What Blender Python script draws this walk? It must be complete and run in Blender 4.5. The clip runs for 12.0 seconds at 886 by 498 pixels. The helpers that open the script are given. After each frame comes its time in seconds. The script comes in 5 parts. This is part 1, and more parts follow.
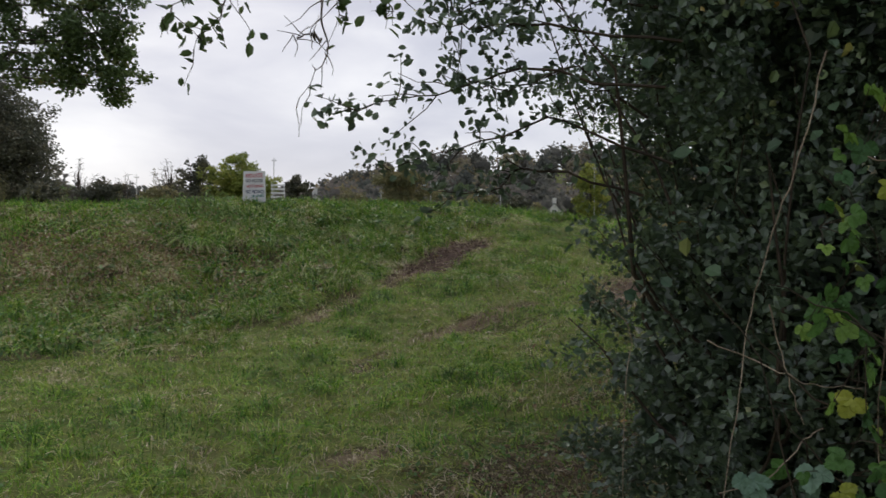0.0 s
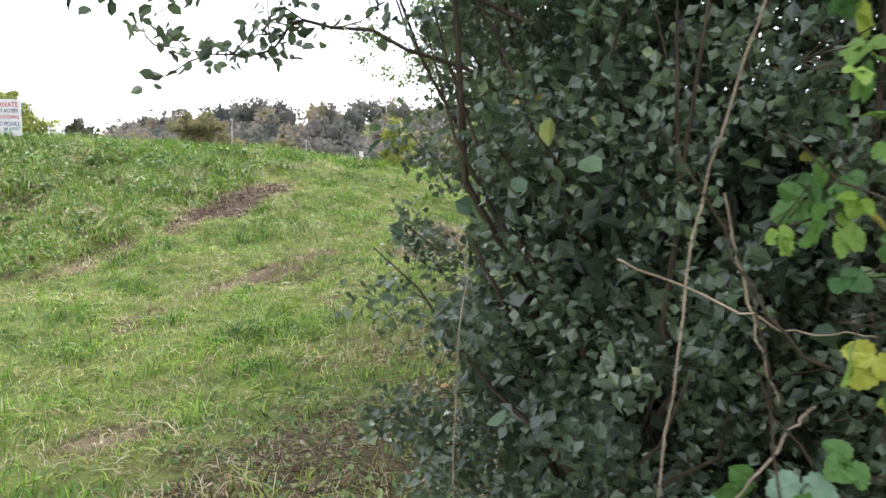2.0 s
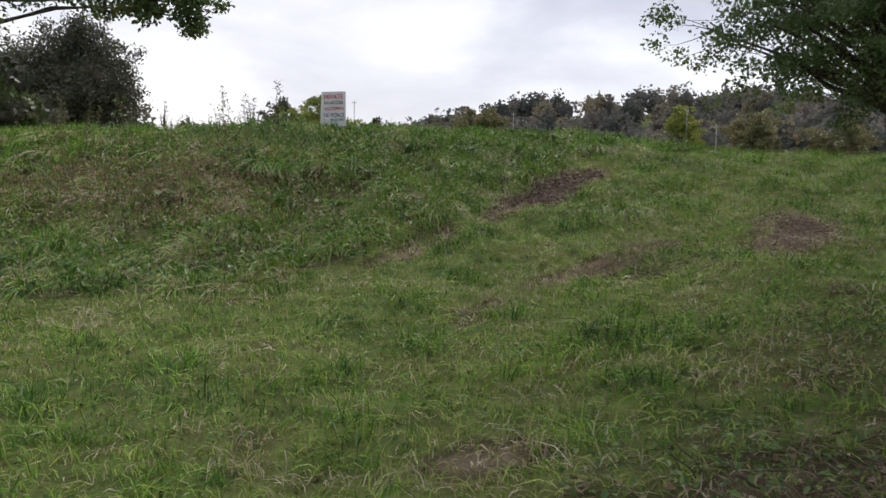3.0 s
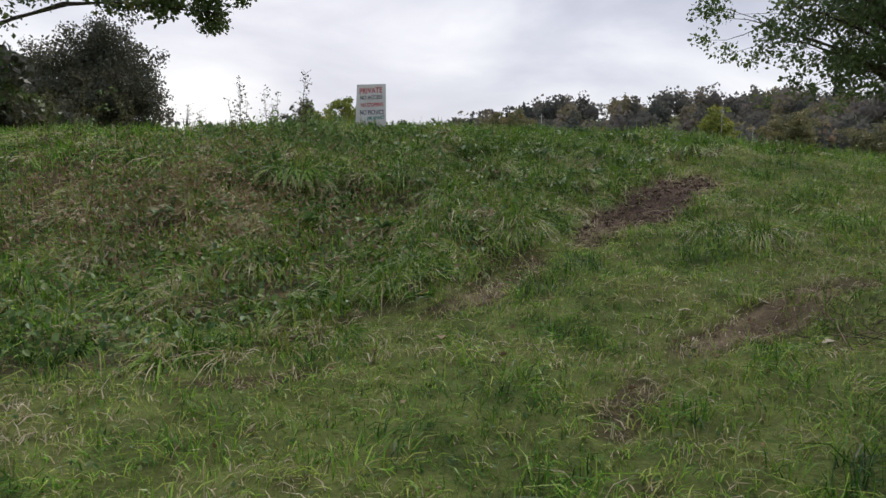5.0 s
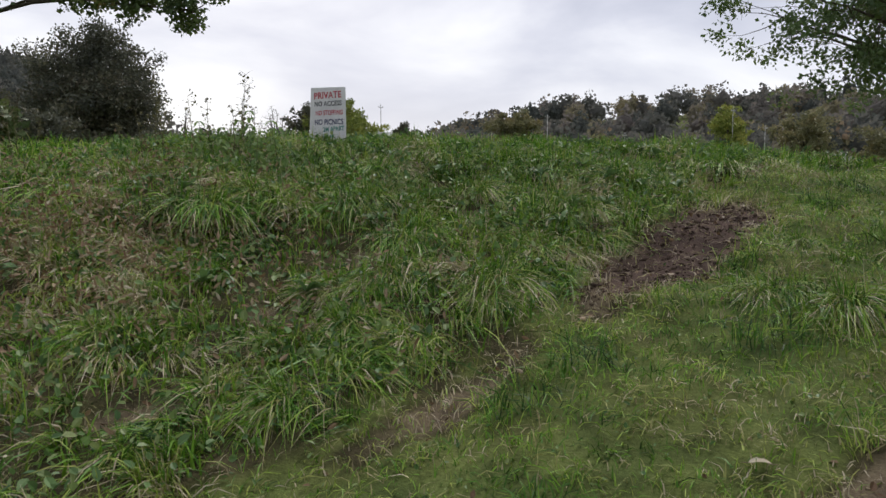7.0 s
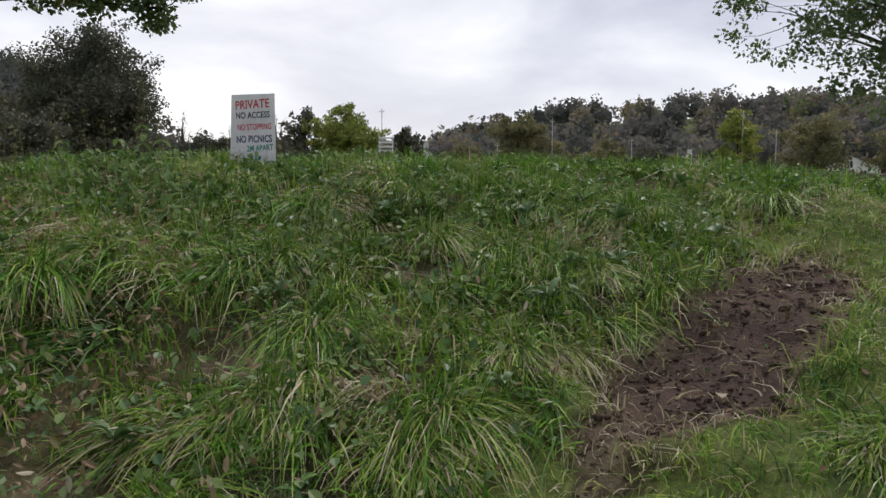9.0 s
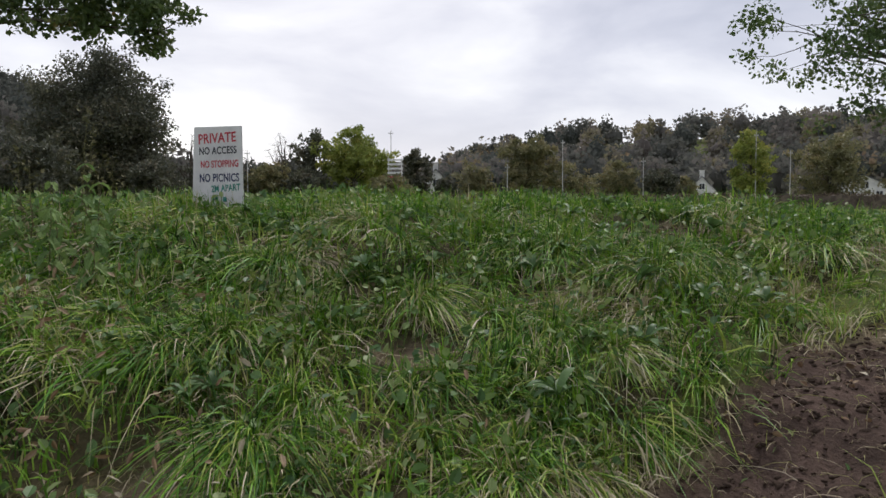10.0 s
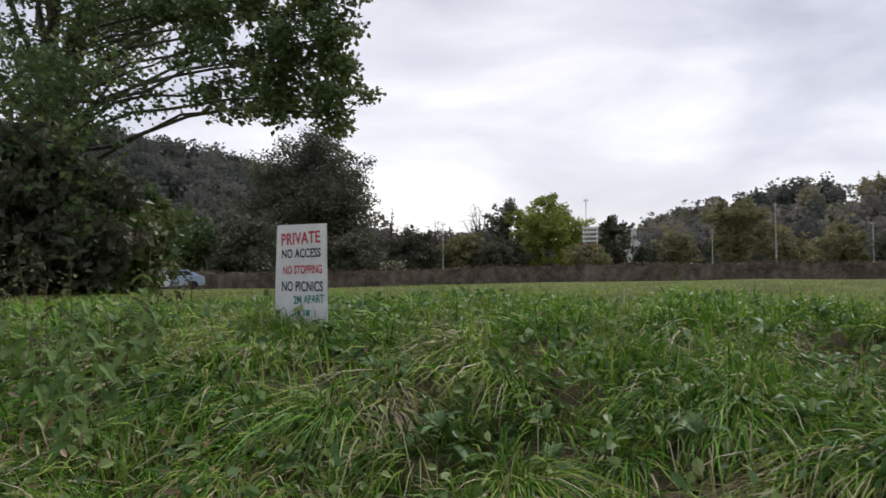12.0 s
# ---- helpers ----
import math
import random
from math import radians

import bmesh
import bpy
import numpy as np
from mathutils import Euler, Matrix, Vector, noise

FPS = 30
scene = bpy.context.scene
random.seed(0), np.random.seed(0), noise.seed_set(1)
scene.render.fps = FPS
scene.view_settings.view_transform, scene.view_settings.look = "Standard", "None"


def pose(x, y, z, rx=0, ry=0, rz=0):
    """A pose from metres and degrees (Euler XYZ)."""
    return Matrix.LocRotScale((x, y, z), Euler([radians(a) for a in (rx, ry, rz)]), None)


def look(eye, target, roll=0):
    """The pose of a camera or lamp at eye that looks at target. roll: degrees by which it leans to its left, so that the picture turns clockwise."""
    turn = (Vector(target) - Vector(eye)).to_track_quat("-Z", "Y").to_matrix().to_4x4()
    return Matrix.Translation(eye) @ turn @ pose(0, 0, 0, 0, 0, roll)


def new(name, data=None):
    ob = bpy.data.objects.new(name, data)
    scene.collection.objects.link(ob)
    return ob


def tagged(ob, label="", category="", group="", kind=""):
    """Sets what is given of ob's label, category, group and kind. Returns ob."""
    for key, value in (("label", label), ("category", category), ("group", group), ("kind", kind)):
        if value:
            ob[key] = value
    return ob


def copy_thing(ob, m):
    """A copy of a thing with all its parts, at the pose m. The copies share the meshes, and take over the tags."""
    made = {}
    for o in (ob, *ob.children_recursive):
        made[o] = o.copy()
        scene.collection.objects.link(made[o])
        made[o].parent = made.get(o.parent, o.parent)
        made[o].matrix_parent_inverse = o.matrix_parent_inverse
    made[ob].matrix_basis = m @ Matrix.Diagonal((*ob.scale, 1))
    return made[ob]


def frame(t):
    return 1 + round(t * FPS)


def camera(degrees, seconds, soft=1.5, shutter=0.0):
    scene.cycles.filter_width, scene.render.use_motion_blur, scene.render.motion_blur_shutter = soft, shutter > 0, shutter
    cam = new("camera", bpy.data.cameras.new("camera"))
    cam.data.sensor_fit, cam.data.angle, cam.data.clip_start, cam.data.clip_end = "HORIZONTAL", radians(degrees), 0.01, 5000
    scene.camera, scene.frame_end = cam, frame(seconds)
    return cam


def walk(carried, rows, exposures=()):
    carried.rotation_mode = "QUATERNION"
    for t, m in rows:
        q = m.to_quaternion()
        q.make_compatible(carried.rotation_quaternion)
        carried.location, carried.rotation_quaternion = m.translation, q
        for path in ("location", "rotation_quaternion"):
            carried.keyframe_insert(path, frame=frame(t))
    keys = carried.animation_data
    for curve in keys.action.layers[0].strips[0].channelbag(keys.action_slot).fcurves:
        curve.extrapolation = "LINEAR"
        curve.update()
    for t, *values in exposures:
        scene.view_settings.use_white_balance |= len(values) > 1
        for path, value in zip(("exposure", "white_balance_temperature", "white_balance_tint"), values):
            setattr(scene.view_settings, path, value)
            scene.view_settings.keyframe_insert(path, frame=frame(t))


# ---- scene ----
cam = camera(59.6, 12.0, shutter=0.12)
METRES, EYE, TILT, LEAN, TURN = 12.0, 1.55, -1.0, 0.0, 0.0
ROWS = [
    (0.0, 0.0, 0.0, 0.0, 0.0, 0.0, -0.0),
    (0.5, 0.0009, 0.008, -0.003, -7.78, -1.25, -0.06),
    (1.0, 0.0114, 0.0219, -0.0087, -10.9, -2.79, -0.45),
    (1.5, 0.0218, 0.0413, -0.0126, -13.93, -3.15, -0.37),
    (2.0, 0.0126, 0.0754, -0.0124, -14.21, -3.26, -0.62),
    (2.5, -0.0116, 0.1187, -0.0204, -2.85, -3.6, -0.32),
    (3.0, -0.0371, 0.1624, -0.0215, 5.77, -3.96, -0.63),
    (3.5, -0.0634, 0.211, -0.0236, 7.2, -3.82, -0.7),
    (5.5, -0.1048, 0.3961, -0.0024, 7.48, -3.72, -0.4),
    (6.0, -0.1049, 0.4448, 0.0064, 7.55, -3.78, -0.26),
    (6.5, -0.0989, 0.4918, 0.0126, 7.71, -3.76, -0.16),
    (8.5, -0.0865, 0.6834, 0.0402, 8.43, -3.48, -0.11),
    (9.0, -0.0829, 0.7297, 0.0478, 8.38, -3.45, -0.12),
    (9.5, -0.0834, 0.7736, 0.0577, 8.83, -3.36, -0.16),
    (10.0, -0.0831, 0.8142, 0.0665, 9.18, -1.95, 0.02),
    (10.5, -0.0782, 0.857, 0.0748, 10.92, -0.4, 0.1),
    (11.0, -0.0723, 0.8933, 0.0811, 15.61, -0.04, 0.18),
    (11.5, -0.0693, 0.925, 0.09, 16.2, 0.87, 0.21),
    (12.0, -0.0716, 0.9499, 0.0956, 23.84, 2.99, 0.13),
]
EXPOSURES = [(0.0, 0.1), (0.5, 0.95), (1.0, 1.65), (1.5, 1.92), (2.0, 1.95), (2.5, 1.62), (3.0, 0.35), (3.5, 0.0),
             (5.5, 0.22), (8.5, 0.25), (10.5, 0.25), (12.0, 0.28)]
walk(cam, [(t, pose(0, 0, EYE, TILT, LEAN, TURN) @ pose(METRES * x, METRES * y, METRES * z, 90 + pitch, roll, yaw)) for t, x, y, z, yaw, pitch, roll in ROWS],
     exposures=EXPOSURES)

# ---- world and light ----
world = bpy.data.worlds.new("world")
scene.world = world
world.use_nodes = True


def link_nodes(tree, spec):
    """Adds nodes from (key, type, settings, inputs); an input is a value or (key, socket)."""
    made = {}
    for key, kind, settings, inputs in spec:
        n = tree.nodes.new(kind)
        made[key] = n
        for k, v in settings.items():
            if k == "ramp":
                els = n.color_ramp.elements
                while len(els) < len(v):
                    els.new(0.5)
                for e, (pos, col) in zip(els, v):
                    e.position = pos
                    e.color = (*col, 1) if len(col) == 3 else col
            else:
                setattr(n, k, v)
        for k, v in inputs.items():
            if isinstance(v, tuple) and len(v) == 2 and isinstance(v[0], str):
                tree.links.new(made[v[0]].outputs[v[1]], n.inputs[k])
            else:
                n.inputs[k].default_value = v
    return made


world.node_tree.nodes.clear()
link_nodes(world.node_tree, [
    ("tc", "ShaderNodeTexCoord", {}, {}),
    ("map", "ShaderNodeMapping", {}, {"Vector": ("tc", "Generated"), "Location": (0.35, 0.1, 0.0), "Scale": (1.5, 1.5, 4.0)}),
    ("n1", "ShaderNodeTexNoise", {}, {"Vector": ("map", "Vector"), "Scale": 1.7, "Detail": 6.0, "Roughness": 0.5, "Distortion": 0.3}),
    ("sep", "ShaderNodeSeparateXYZ", {}, {"Vector": ("tc", "Generated")}),
    ("up", "ShaderNodeMapRange", {}, {"Value": ("sep", "Z"), 1: 0.02, 2: 0.42, 3: 0.16, 4: -0.10}),
    ("sum", "ShaderNodeMath", {"operation": "ADD"}, {0: ("n1", "Fac"), 1: ("up", "Result")}),
    ("ramp", "ShaderNodeValToRGB", {"ramp": [(0.30, (0.40, 0.42, 0.52)), (0.50, (0.60, 0.61, 0.70)), (0.72, (0.92, 0.92, 0.95))]}, {"Fac": ("sum", "Value")}),
    ("sky", "ShaderNodeTexSky", {"sky_type": "NISHITA", "sun_disc": False, "sun_elevation": radians(32), "sun_rotation": radians(-20)}, {}),
    ("dim", "ShaderNodeVectorMath", {"operation": "SCALE"}, {0: ("sky", "Color"), "Scale": 0.10}),
    ("mix", "ShaderNodeMix", {"data_type": "RGBA"}, {0: 0.9, 6: ("dim", "Vector"), 7: ("ramp", "Color")}),
    ("bg", "ShaderNodeBackground", {}, {"Color": ("mix", 2), "Strength": 1.0}),
    ("out", "ShaderNodeOutputWorld", {}, {"Surface": ("bg", "Background")}),
])
sun = new("sun", bpy.data.lights.new("sun", "SUN"))
sun.data.energy, sun.data.angle, sun.data.color = 1.5, radians(16), (1.0, 0.96, 0.9)
sun.matrix_world = look((0, 0, 30), (-6, -16, 10))

# ---- materials ----


def material(name, ramp, source="tone", rough=0.6, scale=8.0, vary=0.35, bump=0.0, through_light=0.0, spec=0.3, metal=0.0, fine=60.0):
    """A surface whose colour runs along a ramp by an attribute, or by noise, with a second finer variation."""
    m = bpy.data.materials.new(name)
    m.use_nodes = True
    t = m.node_tree
    t.nodes.clear()
    spec_list = [("tc", "ShaderNodeTexCoord", {}, {}),
                 ("n", "ShaderNodeTexNoise", {}, {"Vector": ("tc", "Object"), "Scale": scale, "Detail": 6.0, "Roughness": 0.6}),
                 ("f", "ShaderNodeTexNoise", {}, {"Vector": ("tc", "Object"), "Scale": fine, "Detail": 3.0, "Roughness": 0.7})]
    if source == "noise":
        spec_list.append(("ramp", "ShaderNodeValToRGB", {"ramp": ramp}, {"Fac": ("n", "Fac")}))
    elif source == "random":
        spec_list.append(("oi", "ShaderNodeObjectInfo", {}, {}))
        spec_list.append(("ramp", "ShaderNodeValToRGB", {"ramp": ramp}, {"Fac": ("oi", "Random")}))
    else:
        spec_list.append(("at", "ShaderNodeAttribute", {"attribute_name": source}, {}))
        spec_list.append(("ramp", "ShaderNodeValToRGB", {"ramp": ramp}, {"Fac": ("at", "Fac")}))
    spec_list += [
        ("lo", "ShaderNodeMapRange", {}, {"Value": ("n", "Fac"), 1: 0.25, 2: 0.75, 3: 1.0 - vary, 4: 1.0 + vary}),
        ("lf", "ShaderNodeMapRange", {}, {"Value": ("f", "Fac"), 1: 0.25, 2: 0.75, 3: 1.0 - vary * 0.7, 4: 1.0 + vary * 0.7}),
        ("mul", "ShaderNodeMath", {"operation": "MULTIPLY"}, {0: ("lo", "Result"), 1: ("lf", "Result")}),
        ("col", "ShaderNodeVectorMath", {"operation": "SCALE"}, {0: ("ramp", "Color"), "Scale": ("mul", "Value")}),
        ("b", "ShaderNodeBsdfPrincipled", {}, {"Base Color": ("col", "Vector"), "Roughness": rough, "Specular IOR Level": spec, "Metallic": metal})]
    last = ("b", "BSDF")
    if bump:
        spec_list.append(("bp", "ShaderNodeBump", {}, {"Height": ("f", "Fac"), "Strength": bump, "Distance": 0.02}))
    if through_light:
        spec_list += [("tr", "ShaderNodeBsdfTranslucent", {}, {"Color": ("col", "Vector")}),
                      ("mx", "ShaderNodeMixShader", {}, {"Fac": through_light, 1: ("b", "BSDF"), 2: ("tr", "BSDF")})]
        last = ("mx", "Shader")
    spec_list.append(("out", "ShaderNodeOutputMaterial", {}, {"Surface": last}))
    made = link_nodes(t, spec_list)
    if bump:
        t.links.new(made["bp"].outputs["Normal"], made["b"].inputs["Normal"])
    return m


GRASS = material("grass", [(0.0, (0.026, 0.066, 0.018)), (0.3, (0.095, 0.235, 0.028)), (0.5, (0.235, 0.42, 0.045)), (0.66, (0.40, 0.46, 0.10)), (0.8, (0.36, 0.30, 0.165)), (1.0, (0.64, 0.55, 0.40))],
                 rough=0.42, scale=0.9, vary=0.3, through_light=0.13, spec=0.15)
BARK = material("bark", [(0.3, (0.05, 0.042, 0.034)), (0.7, (0.13, 0.11, 0.085))], source="noise", rough=0.9, scale=6.0, bump=0.6, fine=40.0)
TWIG = material("pale_twig", [(0.3, (0.16, 0.11, 0.075)), (0.7, (0.36, 0.29, 0.21))], source="noise", rough=0.8, scale=9.0, bump=0.3)
DARK_TWIG = material("dark_twig", [(0.3, (0.035, 0.026, 0.02)), (0.7, (0.09, 0.065, 0.045))], source="noise", rough=0.85, scale=9.0)


def leaf_material(name, ramp, rough=0.45, light=0.3, spec=0.4):
    return material(name, ramp, rough=rough, scale=1.3, vary=0.2, through_light=light, spec=spec)


OAK_LEAF = leaf_material("oak_leaf", [(0.0, (0.045, 0.075, 0.03)), (0.6, (0.105, 0.155, 0.052)), (0.9, (0.17, 0.20, 0.065)), (1.0, (0.26, 0.16, 0.06))])
DARK_LEAF = leaf_material("dull_dark_leaf", [(0.0, (0.05, 0.058, 0.042)), (0.6, (0.11, 0.115, 0.072)), (1.0, (0.18, 0.155, 0.10))])
YELLOW_LEAF = leaf_material("yellowing_leaf", [(0.0, (0.13, 0.17, 0.04)), (0.5, (0.28, 0.33, 0.065)), (1.0, (0.46, 0.43, 0.11))])
OLIVE_LEAF = leaf_material("olive_leaf", [(0.0, (0.12, 0.128, 0.07)), (0.5, (0.22, 0.215, 0.10)), (1.0, (0.34, 0.27, 0.13))])
# paled and greyed: distance haze is put into the woodland's own browns and greens
HAZED_WOOD_LEAF = leaf_material("hazed_far_wood_leaf", [(0.0, (0.085, 0.10, 0.088)), (0.35, (0.17, 0.167, 0.145)), (0.6, (0.235, 0.208, 0.185)), (0.8, (0.265, 0.245, 0.145)), (1.0, (0.31, 0.225, 0.15))], light=0.45, spec=0.1, rough=0.8)
HEDGE_LEAF = leaf_material("clipped_hedge_leaf", [(0.0, (0.06, 0.046, 0.042)), (0.6, (0.15, 0.108, 0.09)), (1.0, (0.21, 0.17, 0.105))], light=0.15, spec=0.15, rough=0.75)
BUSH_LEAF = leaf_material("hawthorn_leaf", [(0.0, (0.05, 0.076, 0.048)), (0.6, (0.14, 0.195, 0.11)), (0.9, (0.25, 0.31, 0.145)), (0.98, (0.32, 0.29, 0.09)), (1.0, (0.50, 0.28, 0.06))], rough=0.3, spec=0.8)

ASH_LEAF = leaf_material("ash_leaf", [(0.0, (0.055, 0.095, 0.035)), (0.5, (0.11, 0.17, 0.06)), (0.9, (0.19, 0.24, 0.08)), (1.0, (0.28, 0.20, 0.08))], light=0.4)
CREAM = leaf_material("cream_flower", [(0.0, (0.07, 0.10, 0.04)), (0.45, (0.2, 0.22, 0.12)), (1.0, (0.70, 0.68, 0.52))], rough=0.7, spec=0.1)
WIDE_LEAF = leaf_material("wide_leaf", [(0.0, (0.07, 0.12, 0.075)), (0.7, (0.14, 0.22, 0.11)), (0.96, (0.22, 0.28, 0.09)), (1.0, (0.55, 0.38, 0.06))])

HEDGE_CORE = material("hedge_core", [(0.3, (0.09, 0.072, 0.06)), (0.7, (0.20, 0.16, 0.125))], source="noise", rough=0.95, scale=1.6, vary=0.35, bump=1.0, fine=14.0)

# ---- the lie of the land ----
AX, AY = -0.9, 10.0


def smooth(a, b, v):
    u = np.clip((v - a) / (b - a), 0, 1)
    return u * u * (3 - 2 * u)


def ripple(x, y, size, seed):
    """A cheap smooth noise of about -1 to 1, with lumps of that size."""
    r = np.random.RandomState(seed)
    total = np.zeros_like(np.asarray(x, float) + np.asarray(y, float))
    for _ in range(7):
        a, p, k = r.uniform(0, 6.28), r.uniform(0, 6.28), r.uniform(0.6, 1.7) * 6.28 / size
        total = total + np.sin(k * (x * math.cos(a) + y * math.sin(a)) + p)
    return total / 4.0


def mud_mask(x, y):
    """The trodden bare patch that climbs the bank, and the scraped spots beside the way."""
    wob = 0.16 * ripple(x, y, 0.55, 31) + 0.08 * ripple(x, y, 0.2, 32)

    def spot(cx, cy, lx, ly, turn, core=0.62):
        c, s = math.cos(turn), math.sin(turn)
        u, v = (x - cx) * c + (y - cy) * s, -(x - cx) * s + (y - cy) * c
        return 1 - smooth(core, 1.22 + (0.62 - core) * 0.5, np.hypot(u / lx, v / ly) + wob)
    m = spot(0.05, 13.25, 1.7, 0.46, radians(57))
    m = np.maximum(m, 0.9 * spot(-0.25, 16.4, 0.46, 0.36, 0.2))
    m = np.maximum(m, 0.66 * spot(-1.65, 10.6, 1.35, 0.22, radians(60), 0.15))
    m = np.maximum(m, 0.5 * spot(-2.9, 8.45, 0.5, 0.13, 0.5))
    m = np.maximum(m, 0.74 * spot(0.4, 9.85, 1.4, 0.32, radians(38), 0.1))
    m = np.maximum(m, 0.5 * spot(-0.75, 8.3, 0.6, 0.18, radians(75)))
    m = np.maximum(m, 0.62 * spot(-0.56, 5.36, 0.5, 0.36, 0.4, 0.2))
    m = np.maximum(m, 0.6 * spot(1.2, 16.0, 0.6, 0.12, radians(75)))
    for cx, cy, k in ((-1.75, 13.95, 0.36), (-1.2, 14.75, 0.32), (-2.6, 12.6, 0.36), (-2.9, 11.5, 0.3), (-3.3, 10.2, 0.3)):
        m = np.maximum(m, 0.66 * spot(cx, cy, k, k * 0.6, 0.3))
    m = np.maximum(m, 0.9 * spot(2.6, 10.9, 1.5, 0.5, radians(62), 0.35))
    return m


def litter_mask(x, y):
    """Brown leaf litter and dead stalks round the foot of the bush."""
    wob = 0.15 * ripple(x, y, 0.7, 33) + 0.15 * ripple(x, y, 0.3, 34)
    foot = 1 - smooth(0.6, 1.25, np.hypot((x - 0.95) / 1.35, (y - 4.3) / 1.35) + wob)
    verge = 1 - smooth(0.5, 1.3, np.hypot((x - 2.0) / 1.5, (y - 6.6) / 1.6) + 1.6 * wob)
    return np.maximum(foot, 0.75 * verge)


def crest(x):
    return 17.3 - 0.6 * np.clip(-x - 1.5, 0, 3.5)


def height(x, y):
    x, y = np.asarray(x, float), np.asarray(y, float)
    c = crest(x)
    u = np.clip((y - 9.5) / (c - 9.5), 0, 1)
    brow = 1.70 + 0.10 * np.exp(-((x + 2.5) / 3.5) ** 2) - 0.28 * smooth(0.5, 4.0, x) * (1 - smooth(18, 40, y))
    scarp = 0.16 * (smooth(-0.09, 0.09, y - 12.85 - 0.12 * np.sin(3 * x)) - 0.5) * np.exp(-((x + 4.0) / 1.2) ** 2) * np.exp(-((y - 12.85) / 0.8) ** 2)
    bank = scarp + 0.36 * smooth(5, 11, y) + brow * (0.5 * u + 0.5 * u * u * (3 - 2 * u))
    # the verge rises a little towards the bush
    side = 0.28 * smooth(-0.8, 2.5, x) * (1 - smooth(10, 14, y)) * smooth(-40, 0, y)
    near = np.exp(-((x / 30) ** 2 + ((y - 8) / 30) ** 2))
    lumps = (0.055 * ripple(x, y, 1.6, 3) + 0.022 * ripple(x, y, 0.45, 4)) * near * smooth(5, 13, y) + 0.03 * ripple(x, y, 3.0, 5) * near
    hollow = -0.05 * mud_mask(x, y) + mud_mask(x, y) * (0.022 * ripple(x, y, 0.30, 8) + 0.014 * ripple(x, y, 0.13, 7))
    r = np.hypot(x - AX, y - AY)
    left = np.degrees(np.arctan2(-(x - AX), y - AY))
    dip = -0.3 * smooth(15, 32, -x) * smooth(22, 35, y) * (1 - smooth(70, 110, y))
    hills = 42 / (1 + np.exp((34 - left) / 2.5)) * smooth(120, 100, left) + 22 / (1 + np.exp((left - 6.5) / 3.0)) * smooth(-120, -80, left) + 5
    hills = hills * smooth(150, 330, r) * (1 + 0.07 * ripple(x, y, 120, 9))
    return bank + side + lumps + hollow + hills + dip


def zone(x, y):
    """How long the grass stands (0 mown, 1 rank) and how dry it is."""
    edge = np.interp(y, [7.8, 8.4, 8.9, 9.4, 10.4, 11.5, 13.1, 14.2, 15.4, 16.6, 18.2], [-7, -3.6, -2.8, -2.4, -1.8, -1.1, -0.45, 0.3, 1.2, 1.6, 6.0])
    rank = smooth(0.0, 0.55, edge - x + 0.25 * ripple(x, y, 1.1, 12)) * (1 - smooth(18.0, 20.0, y + ripple(x, y, 2.0, 13))) * smooth(7.7, 8.5, y + 0.3 * ripple(x, y, 1.1, 16)) * (1 - smooth(10, 13, -x))
    dry = np.clip(0.26 + 0.42 * ripple(x, y, 1.9, 14) + 0.3 * ripple(x, y, 0.6, 15), 0, 1)
    brow = np.exp(-(((x + 5.3) / 1.9) ** 2 + ((y - 11.9) / 1.3) ** 2))
    return rank, np.clip(dry * 0.65 + brow * 0.62 + 0.45 * litter_mask(x, y), 0, 1)


def spread(near, far, step, grow, reach):
    """Coordinates at an even step between near and far, then ever wider out to the reach."""
    mid = list(np.arange(near, far + step, step))
    out, d = [], step
    while not out or out[-1] < reach:
        d *= grow
        out.append((out[-1] if out else 0) + d)
    return np.array([near - v for v in out[::-1]] + mid + [far + v for v in out])


def mesh_of(name, verts, faces, mat, attrs=None, smooth_shade=False):
    """A mesh from arrays: verts (n, 3) and a list of face arrays (m, 3) or (m, 4)."""
    me = bpy.data.meshes.new(name)
    me.vertices.add(len(verts))
    me.vertices.foreach_set("co", np.ascontiguousarray(verts, np.float32).ravel())
    loops = np.concatenate([f.ravel() for f in faces]).astype(np.int32)
    counts = np.concatenate([np.full(len(f), f.shape[1]) for f in faces])
    starts = np.concatenate([[0], np.cumsum(counts)[:-1]]).astype(np.int32)
    me.loops.add(len(loops))
    me.loops.foreach_set("vertex_index", loops)
    me.polygons.add(len(counts))
    me.polygons.foreach_set("loop_start", starts)
    for key, values in (attrs or {}).items():
        a = me.attributes.new(key, "FLOAT", "POINT")
        a.data.foreach_set("value", np.ascontiguousarray(values, np.float32))
    me.update(calc_edges=True)
    me.polygons.foreach_set("use_smooth", np.full(len(counts), smooth_shade))
    me.materials.append(mat)
    return me


def part(name, data, mat=None, parent=None, label=""):
    """Links a mesh, or a bmesh, as one object, under a thing or a part."""
    if isinstance(data, bmesh.types.BMesh):
        me = bpy.data.meshes.new(name)
        data.to_mesh(me)
        data.free()
        data = me
        if mat:
            data.materials.append(mat)
    ob = new(name, data)
    ob.parent = parent
    if label:
        ob["label"] = label
    return ob


def thing(name, label, category, at=(0, 0, 0), group="", turn=0):
    ob = new(name)
    ob.matrix_basis = pose(*at, 0, 0, turn)
    return tagged(ob, label, category, group)


